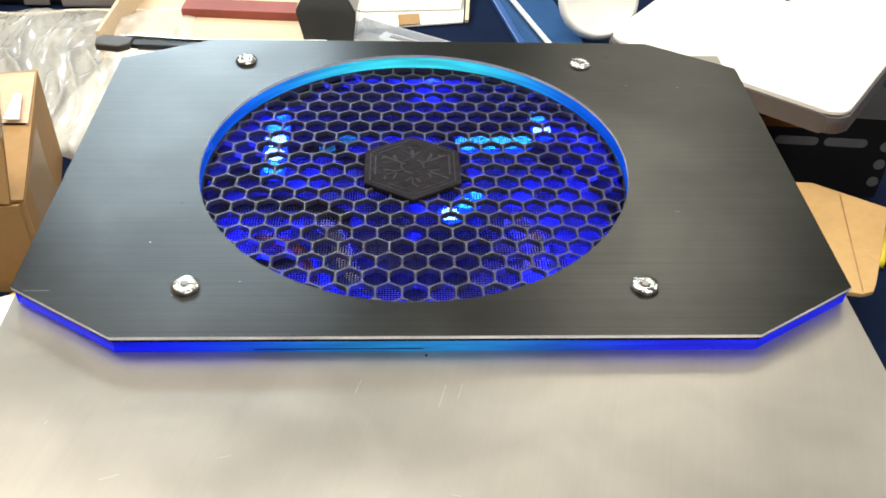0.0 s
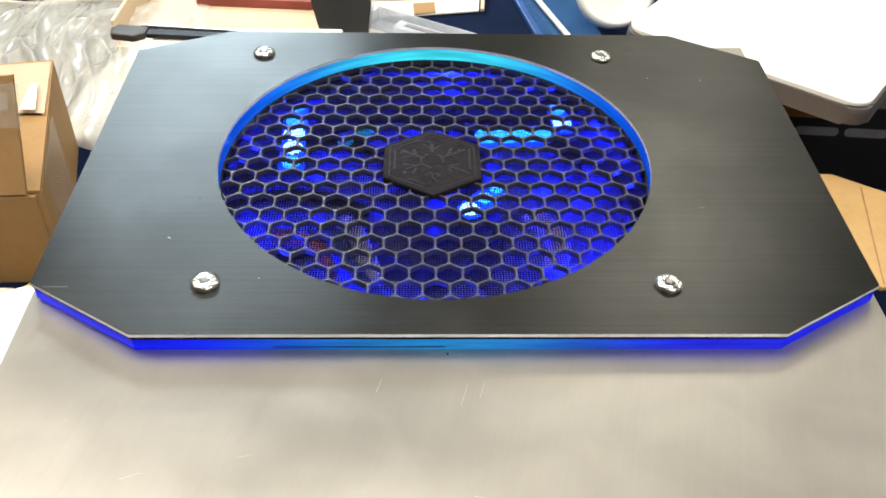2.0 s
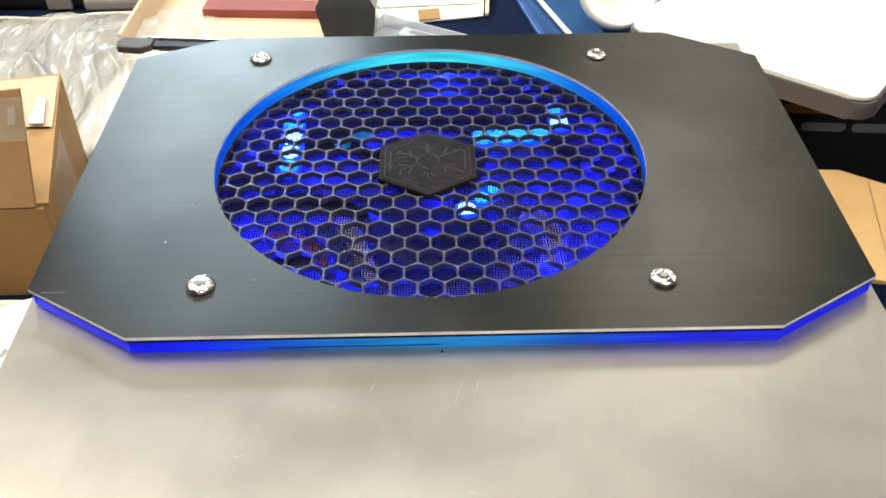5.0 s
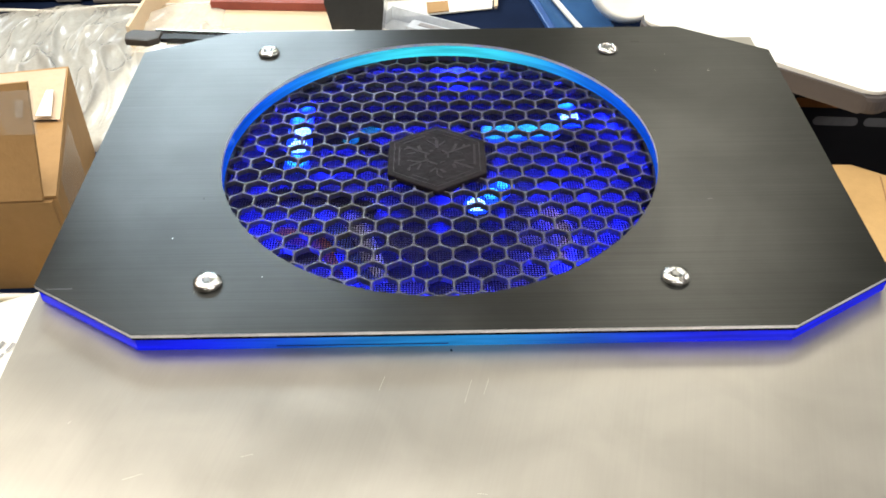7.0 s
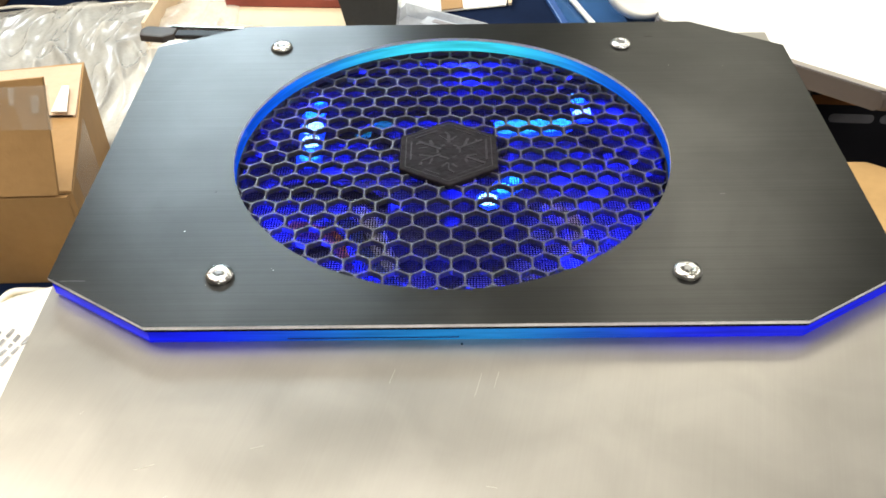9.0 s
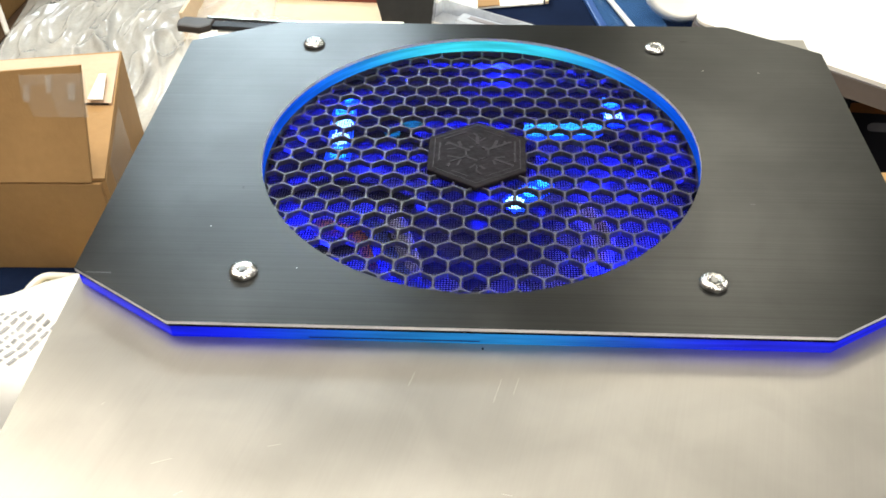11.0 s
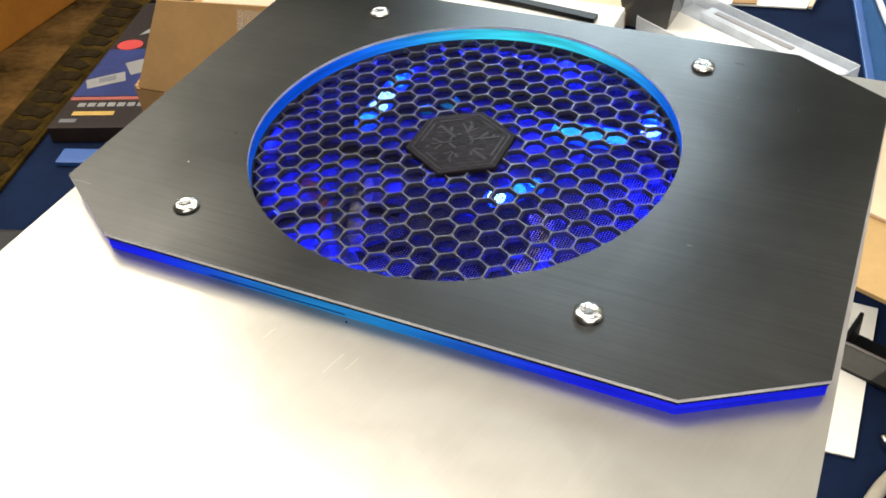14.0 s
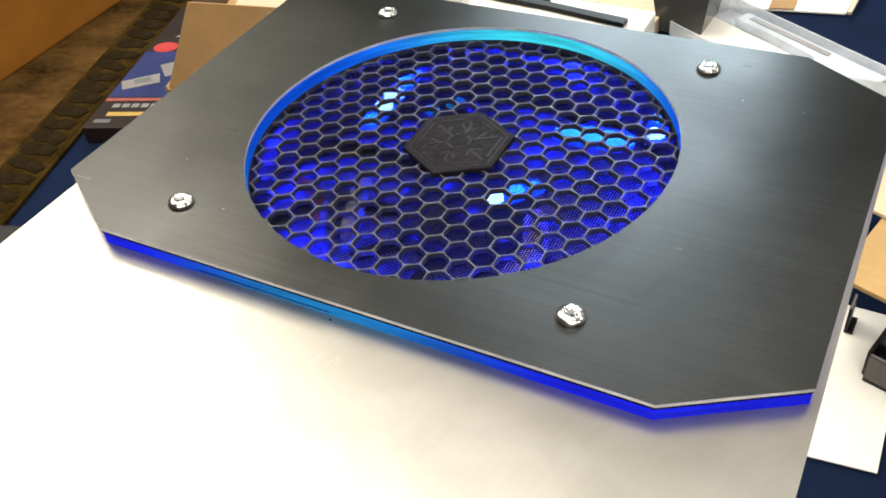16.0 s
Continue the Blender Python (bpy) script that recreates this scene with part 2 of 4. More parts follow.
M_GLOSS_DARK = mat("smoked_gloss_plastic", (0.066, 0.064, 0.058), 0.12, 0, 0.6, 0.15, 20)
M_RED = mat("dark_red_board", (0.25, 0.058, 0.042), 0.6, 0, 0.4, 0.2, 30)
M_BEIGE = mat("beige_board", (0.66, 0.52, 0.36), 0.7, 0, 0.3, 0.1, 12)
M_YELLOW = mat("yellow_cable", (0.72, 0.60, 0.02), 0.4, 0, 0.5, 0.1, 60)
M_REDCABLE = mat("red_cable", (0.45, 0.02, 0.02), 0.4, 0, 0.5, 0.1, 60)
M_BLACKCABLE = mat("black_cable", (0.015, 0.015, 0.015), 0.45)
M_BLUE = mat("blue_plastic", (0.022, 0.075, 0.26), 0.45, 0, 0.5, 0.15, 30)
M_PRINT_BLUE = mat("dark_blue_print", (0.020, 0.028, 0.10), 0.45, 0, 0.15, 0.35, 18)
M_PRINT_DARK = mat("dark_print", (0.020, 0.014, 0.013), 0.5, 0, 0.12, 0.3, 25)
M_PRINT_WHITE = mat("white_print", (0.19, 0.18, 0.175), 0.45, 0, 0.5, 0.15, 40)
M_PRINT_RED = mat("red_print", (0.38, 0.035, 0.032), 0.4, 0, 0.5, 0.1, 40)
M_PRINT_YELLOW = mat("yellow_print", (0.40, 0.25, 0.05), 0.5, 0, 0.5, 0.15, 40)
M_PRINT_GREEN = mat("green_print", (0.45, 0.55, 0.04), 0.5, 0, 0.5, 0.15, 40)
M_LABEL_GREY = mat("grey_print", (0.11, 0.11, 0.12), 0.5, 0, 0.5, 0.2, 60)
M_MAT = mat("brown_woven_mat", (0.066, 0.034, 0.010), 0.95, 0, 0.02, 0.95, 17, 0.8, 500, (1, 0.6, 1))
M_MAT_DARK = mat("black_mat_weave", (0.017, 0.011, 0.005), 0.95, 0, 0.02, 0.5, 60, 0.8, 500)
M_MAT_GOLD = mat("gold_mat_weave", (0.030, 0.018, 0.004), 0.95, 0, 0.02, 0.9, 25, 0.8, 500)
M_ORANGE = mat("orange_board", (0.26, 0.10, 0.02), 0.6, 0, 0.4, 0.2, 30)
M_WALL = mat("painted_wall", (0.45, 0.43, 0.39), 0.8, 0, 0.3, 0.06, 2)
M_CEIL = mat("ceiling_tiles", (0.34, 0.325, 0.30), 0.85, 0, 0.3, 0.06, 3)
M_CARPET = mat("hall_carpet", (0.12, 0.08, 0.05), 0.95, 0, 0.2, 0.4, 6, 0.5, 300)


def clear_film(name, tint, rough, alpha, bump):
    m = mat(name, tint, rough, 0, 0.7, 0.2, 30, bump, 60)
    nt = m.node_tree
    b = nt.nodes["Principled BSDF"]
    b.inputs["Alpha"].default_value = alpha
    return m


M_FILM = clear_film("clear_crumpled_film", (0.86, 0.84, 0.77), 0.11, 0.42, 0.14)
M_CLEAR = clear_film("clear_plastic_shell", (0.78, 0.82, 0.88), 0.15, 0.55, 0.1)
M_CLEAR_BLUE = clear_film("bluish_clear_plastic", (0.05, 0.14, 0.34), 0.15, 0.5, 0.1)
M_TAPE_GLINT = clear_film("pale_painted_glint", (0.9, 0.88, 0.84), 0.2, 0.14, 0.6)
M_TAPE = clear_film("clear_tape", (0.80, 0.74, 0.64), 0.20, 0.13, 0.9)


# ---------------------------------------------------------------- mesh helpers
def link(name, bm, materials, parent=None, smooth=False, label=""):
    me = bpy.data.meshes.new(name)
    bmesh.ops.recalc_face_normals(bm, faces=bm.faces)
    bm.to_mesh(me)
    bm.free()
    for m in (materials if isinstance(materials, (list, tuple)) else [materials]):
        me.materials.append(m)
    if smooth:
        for p in me.polygons:
            p.use_smooth = True
    ob = new(name, me)
    if parent is not None:
        ob.parent = parent
    if label:
        tagged(ob, label)
    return ob


def part(name, bm, material, parent, label="", smooth=False):
    return link(name, bm, material, parent, smooth, label)


def thing(name, label, category, m=None, group="", kind=""):
    ob = new(name)
    ob.empty_display_size = 0.02
    if m is not None:
        ob.matrix_world = m
    return tagged(ob, label, category, group, kind)


def box(x0, x1, y0, y1, z0, z1, bevel=0.0, bm=None, segments=2):
    bm = bm or bmesh.new()
    r = bmesh.ops.create_cube(bm, size=1)
    for v in r["verts"]:
        v.co = ((x0 + x1) / 2 + v.co.x * (x1 - x0), (y0 + y1) / 2 + v.co.y * (y1 - y0), (z0 + z1) / 2 + v.co.z * (z1 - z0))
    if bevel:
        es = list({e for v in r["verts"] for e in v.link_edges})
        bmesh.ops.bevel(bm, geom=es, offset=bevel, segments=segments, affect="EDGES", profile=0.6)
    return bm


def prism(points, z0, z1, bevel=0.0, bm=None, segments=2):
    """A flat outline of (x, y), raised from z0 to z1."""
    bm = bm or bmesh.new()
    lo = [bm.verts.new((x, y, z0)) for x, y in points]
    hi = [bm.verts.new((x, y, z1)) for x, y in points]
    n = len(points)
    bm.faces.new(lo[::-1])
    bm.faces.new(hi)
    for i in range(n):
        bm.faces.new((lo[i], lo[(i + 1) % n], hi[(i + 1) % n], hi[i]))
    if bevel:
        es = [e for e in bm.edges if e.verts[0] in lo + hi]
        bmesh.ops.bevel(bm, geom=es, offset=bevel, segments=segments, affect="EDGES", profile=0.6)
    return bm


def slab(corners, thick, bm=None):
    """A flat board through 3D corners, thickened along its normal."""
    bm = bm or bmesh.new()
    c = [Vector(p) for p in corners]
    n = (c[1] - c[0]).cross(c[2] - c[0]).normalized() * thick
    a = [bm.verts.new(p) for p in c]
    b = [bm.verts.new(p + n) for p in c]
    k = len(c)
    bm.faces.new(a[::-1])
    bm.faces.new(b)
    for i in range(k):
        bm.faces.new((a[i], a[(i + 1) % k], b[(i + 1) % k], b[i]))
    return bm


def rounded(w, h, r, n=8):
    pts = []
    for cx, cy, a0 in ((w - r, r, -90), (w - r, h - r, 0), (r, h - r, 90), (r, r, 180)):
        for i in range(n + 1):
            a = radians(a0 + 90 * i / n)
            pts.append((cx + r * math.cos(a), cy + r * math.sin(a)))
    return pts


def tube(points, radius, bm=None, sides=10, closed_ends=True):
    """A round cable through smoothed points."""
    bm = bm or bmesh.new()
    p = [Vector(q) for q in points]
    fine = []
    for i in range(len(p) - 1):
        a, b, c, d = p[max(i - 1, 0)], p[i], p[i + 1], p[min(i + 2, len(p) - 1)]
        for k in range(6):
            t = k / 6
            fine.append(0.5 * (2 * b + (c - a) * t + (2 * a - 5 * b + 4 * c - d) * t * t + (3 * b - a - 3 * c + d) * t ** 3))
    fine.append(p[-1])
    rings = []
    for i, q in enumerate(fine):
        d = (fine[min(i + 1, len(fine) - 1)] - fine[max(i - 1, 0)]).normalized()
        u = d.cross(Vector((0.13, 0.31, 0.94))).normalized()
        w = d.cross(u)
        rings.append([bm.verts.new(q + radius * (math.cos(2 * math.pi * k / sides) * u + math.sin(2 * math.pi * k / sides) * w)) for k in range(sides)])
    for a, b in zip(rings, rings[1:]):
        for k in range(sides):
            bm.faces.new((a[k], a[(k + 1) % sides], b[(k + 1) % sides], b[k]))
    bm.faces.new(rings[0])
    bm.faces.new(rings[-1][::-1])
    return bm


def lathe(profile, sides=32, bm=None):
    """A round body from (radius, z) pairs, from the axis out and back."""
    bm = bm or bmesh.new()
    rings = [[bm.verts.new((r * math.cos(2 * math.pi * k / sides), r * math.sin(2 * math.pi * k / sides), z)) for k in range(sides)] for r, z in profile]
    for a, b in zip(rings, rings[1:]):
        for k in range(sides):
            bm.faces.new((a[k], a[(k + 1) % sides], b[(k + 1) % sides], b[k]))
    bm.faces.new(rings[0][::-1])
    bm.faces.new(rings[-1])
    return bm


def reach(outline, a):
    """Where the ray at angle a from the origin leaves a convex outline."""
    d = Vector((math.cos(a), math.sin(a)))
    for p, q in zip(outline, outline[1:] + outline[:1]):
        p, q = Vector(p), Vector(q)
        e = q - p
        det = d.x * -e.y + e.x * d.y
        if abs(det) < 1e-12:
            continue
        s = (p.x * -e.y + e.x * p.y) / det
        u = (d.x * p.y - d.y * p.x) / det
        if s > 0 and -1e-4 <= u <= 1 + 1e-4:
            return d * s
    return d


def holed(outline, hole, z0, z1, n=144, edge_index=0, lip=0.0):
    """A plate with a round hole at the origin; its rim faces take the material edge_index."""
    bm = bmesh.new()
    angles = sorted({round(2 * math.pi * i / n - math.pi, 6) for i in range(n)} | {round(math.atan2(y, x), 6) for x, y in outline})
    o = [reach(outline, a) for a in angles]
    levels = []
    for z in (z0, z1):
        levels.append(([bm.verts.new((p.x, p.y, z)) for p in o], [bm.verts.new((hole * math.cos(a), hole * math.sin(a), z)) for a in angles]))
    k = len(angles)
    (lo, li), (ho, hi) = levels
    for i in range(k):
        j = (i + 1) % k
        bm.faces.new((ho[i], ho[j], hi[j], hi[i]))
        bm.faces.new((lo[j], lo[i], li[i], li[j]))
        for a, b in ((lo, ho), (hi, li)):
            bm.faces.new((a[i], a[j], b[j], b[i])).material_index = edge_index
    return bm


def crumple(nx, ny, sx, sy, height, seed, freq=9.0, draw=0.28):
    """A creased film, humped in the middle, its folds drawn out along y by the factor draw."""
    bm = bmesh.new()
    g = []
    for j in range(ny + 1):
        row = []
        for i in range(nx + 1):
            u, v = i / nx, j / ny
            lean = 0.5 * noise.noise(Vector((u * 2, v * 2, seed)))
            p = Vector(((u + 0.25 * lean) * freq + seed, v * freq * draw * sy / sx, seed * 1.7))
            ridge = 0.50 * (1 - abs(noise.noise(p)) * 2.2) ** 3 + 0.30 * (1 - abs(noise.noise(p * 2.1 + Vector((7, 2, 1)))) * 2) ** 3 + 0.07 * (1 - 2 * abs(noise.noise(p * 4.6))) ** 3
            hump = max(0.0, math.sin(math.pi * u) * math.sin(math.pi * v)) ** 0.45
            row.append(bm.verts.new(((u - 0.5) * sx + 0.012 * noise.noise(p * 0.6), (v - 0.5) * sy + 0.014 * noise.noise(p * 0.7 + Vector((3, 1, 2))), 0.003 + height * hump * max(0.05, 0.35 + 0.65 * ridge))))
        g.append(row)
    for j in range(ny):
        for i in range(nx):
            bm.faces.new((g[j][i], g[j][i + 1], g[j + 1][i + 1], g[j + 1][i]))
    return bm


# ---------------------------------------------------------------- room
def room():
    tagged(link("floor", box(-5, 5, -5, 6, FLOOR - 0.1, FLOOR), M_CARPET), "brown patterned hall carpet", "floor", kind="structure")
    tagged(link("ceiling", box(-5, 5, -5, 6, CEILING, CEILING + 0.1), M_CEIL), "off-white hall ceiling", "ceiling", kind="structure")
    for nm, a in (("wall_north", (-5, 5, 6, 6.15)), ("wall_south", (-5, 5, -5.15, -5)), ("wall_east", (5, 5.15, -5, 6)), ("wall_west", (-5.15, -5, -5, 6))):
        tagged(link(nm, box(*a, FLOOR, CEILING), M_WALL), "plain warm-white wall", "wall", kind="structure")
    for px, py, sx, sy, w, c in PANELS:
        lamp = thing("ceiling_light", "unseen flat white ceiling light panel in a thin frame", "ceiling light", pose(px, py, CEILING), "ceiling lights")
        for x0, x1, y0, y1 in ((-sx / 2 - .03, sx / 2 + .03, -sy / 2 - .03, -sy / 2), (-sx / 2 - .03, sx / 2 + .03, sy / 2, sy / 2 + .03),
                               (-sx / 2 - .03, -sx / 2, -sy / 2, sy / 2), (sx / 2, sx / 2 + .03, -sy / 2, sy / 2)):
            part("frame", box(x0, x1, y0, y1, -0.045, 0, 0.003), M_WHITE, lamp)


room()


# ---------------------------------------------------------------- table
def table():
    t = thing("table", "long table under a navy blue tablecloth", "table", pose(0, 0.35, FLOOR))
    top = bmesh.new()
    nx, ny = 60, 44
    g = [[top.verts.new((-1.25 + 2.5 * i / nx, -0.95 + 2.1 * j / ny, TABLE - FLOOR - 0.0005
          - 0.002 * abs(noise.noise(Vector((i * .21, j * .17, 1)))))) for i in range(nx + 1)] for j in range(ny + 1)]
    for j in range(ny):
        for i in range(nx):
            top.faces.new((g[j][i], g[j][i + 1], g[j + 1][i + 1], g[j + 1][i]))
    part("tablecloth", top, M_CLOTH, t, "navy blue woven tablecloth", True)
    part("tabletop", box(-1.25, 1.25, -0.95, 1.15, TABLE - FLOOR - 0.03, TABLE - FLOOR - 0.004, 0.002), M_CARD_CUT, t, "plain wooden tabletop")
    for x in (-1.15, 1.15):
        for y in (-0.85, 1.05):
            part("leg", box(x - .025, x + .025, y - .025, y + .025, 0, TABLE - FLOOR - 0.03, 0.003), M_GREY_SIDE, t, "grey steel leg")


table()

# ---------------------------------------------------------------- the case, its cover plate, grille and fan
X0, X1, Y0, Y1 = -0.1465, 0.1615, -0.30, 0.109
HOLE = 0.0905


def case():
    c = thing("computer_case", "small silver brushed-aluminium computer case standing on the table", "computer case", pose(0, 0, TABLE))
    h = -TABLE
    part("top_panel", holed([(X0, Y0), (X1, Y0), (X1, Y1), (X0, Y1)], 0.0985, h - 0.003, h), M_SILVER, c, "scratched brushed silver top panel")
    w = 0.003
    part("side_panel", box(X0 + .001, X0 + .001 + w, Y0 + .001, Y1 - .001, 0.008, h - 0.003), M_SILVER_SIDE, c)
    part("side_panel", box(X1 - .001 - w, X1 - .001, Y0 + .001, Y1 - .001, 0.008, h - 0.003), M_SILVER_SIDE, c)
    part("front_panel", box(X0 + .004, X1 - .004, Y0 + .001, Y0 + .004, 0.008, h - 0.003), M_SILVER_SIDE, c)
    part("back_panel", box(X0 + .004, X1 - .004, Y1 - .004, Y1 - .001, 0.008, h - 0.003), M_SILVER_SIDE, c)
    part("bottom_panel", box(X0 + .004, X1 - .004, Y0 + .004, Y1 - .004, 0.008, 0.011), M_INSIDE, c)
    part("inner_tray", box(X0 + .004, X1 - .004, Y0 + .004, Y1 - .004, h - 0.075, h - 0.072), M_INSIDE, c, "dark tray under the fan")
    for x in (X0 + .03, X1 - .03):
        for y in (Y0 + .03, Y1 - .03):
            f = lathe([(0.012, 0), (0.013, 0.004), (0.011, 0.009)], 20)
            for v in f.verts:
                v.co.x += x
                v.co.y += y
            part("foot", f, M_DARK, c, "black rubber foot", True)

    for x, y, a, n in ((-0.093, -0.157, 20, 0.006), (-0.085, -0.168, 35, 0.003), (0.011, -0.165, -10, 0.003), (-0.118, -0.136, 60, 0.0015), (-0.060, -0.150, 15, 0.004), (0.008, -0.126, 75, 0.010), (0.014, -0.124, 75, 0.007), (-0.020, -0.122, 74, 0.006)):
        bm = box(-n / 2, n / 2, -0.00007, 0.00007, 0, 0.00004)
        ob = part("scratch", bm, M_SCRATCH, c, "bright bare scratch")
        ob.location, ob.rotation_euler = (x, y, h + 0.0001), (0, 0, radians(a))
    part("speck", box(0.0026, 0.0033, -0.1083, -0.1077, h, h + 0.0006, 0.00015), M_DARK, c, "dark crumb")


case()

PLATE = [(-0.1037, -0.1072), (0.1185, -0.1072), (0.1590, -0.0832), (0.1606, 0.0790), (0.1202, 0.1045), (-0.1020, 0.1055), (-0.1440, 0.0855), (-0.1440, -0.082)]


def shrunk(pts, d):
    cx, cy = 0.008, 0
    return [(x - math.copysign(d, x - cx), y - math.copysign(d, y)) for x, y in pts]


def screw_mesh():
    prof = [(0.0001, -0.0045), (0.0024, -0.0045), (0.0024, 0.0), (0.0050, 0.0), (0.0052, 0.0004), (0.0051, 0.0010), (0.0045, 0.0018), (0.0037, 0.0023), (0.0029, 0.0025), (0.0024, 0.0025), (0.0020, 0.0022), (0.0004, 0.0021)]
    return lathe(prof, 28)


def star(r0, r1, z, n=6):
    bm = bmesh.new()
    pts = [((r0 if k % 2 else r1) * math.cos(math.pi * k / n), (r0 if k % 2 else r1) * math.sin(math.pi * k / n)) for k in range(2 * n)]
    return prism(pts, z - 0.0006, z, bm=bm)


def cover():
    c = thing("cover_plate", "black brushed-aluminium fan cover on blue edge-lit acrylic", "cover plate", pose(0, 0, 0))
    body = holed(PLATE, HOLE, 0.0076, 0.0090, 192, 1)
    part("top_plate", body, [M_BLACK_ALU, M_BARE_EDGE], c, "black brushed aluminium plate with bare cut edges")
    part("gasket", holed(shrunk(PLATE, 0.0003), HOLE + 0.0040, 0.0063, 0.0076, 144), M_GASKET, c, "thin black spacer")
    part("acrylic_layer", holed(shrunk(PLATE, 0.0006), HOLE + 0.0002, 0.0011, 0.0063, 192), M_ACRYLIC, c, "acrylic layer glowing blue to cyan")
    ring = holed([((HOLE + 0.0038) * math.cos(2 * math.pi * q / 96), (HOLE + 0.0038) * math.sin(2 * math.pi * q / 96)) for q in range(96)], HOLE + 0.0002, 0.0063, 0.00755, 96)
    part("hole_ring", ring, M_ACRYLIC, c, "glowing acrylic ring round the hole")
    part("foot_rim", holed(shrunk(PLATE, 0.0035), HOLE + 0.0005, 0.0001, 0.0011, 96), M_ACRYLIC, c, "inset glowing foot of the acrylic")
    part("layer_joint", box(-0.056, 0.002, -0.1070, -0.1066, 0.0024, 0.00249), M_PRINT_BLUE, c, "thin dark joint between acrylic layers")
    for x, y, a in ((-0.0825, -0.0825, 10), (0.0825, -0.083, 35), (-0.0825, 0.0825, 50), (0.0825, 0.0810, 20)):
        s = part("screw", screw_mesh(), M_CHROME, c, "zinc-plated button-head screw", True)
        s.location = (x, y, 0.0090)
        s.rotation_euler = (0, 0, radians(a))
        part("socket", star(0.0010, 0.0021, 0.00236), M_SOCKET, s, "dark star socket")
    # dust, a dent and short scratches on the plate
    for x, y, dx, dy, w, m in ((-0.0930, -0.0330, 0.0004, 0.0016, 0.0005, M_DARK), (-0.1345, -0.0840, 0.0045, 0.0006, 0.00012, M_LABEL_GREY),
                               (0.1050, -0.0380, 0.0010, 0.0001, 0.0001, M_LABEL_GREY)):
        part("scratch", box(x - dx, x + dx, y - w, y + w + dy * 0.1, 0.0090, 0.00907), m, c)
    rnd = random.Random(4)
    for k in range(11):
        x, y = rnd.uniform(-0.13, 0.15), rnd.uniform(-0.10, 0.10)
        if math.hypot(x, y) < 0.095:
            continue
        r = rnd.uniform(0.00008, 0.00018)
        part("dust_speck", box(x - r, x + r, y - r * .7, y + r * .7, 0.0090, 0.0090 + r * .6), M_PAPER, c)


cover()


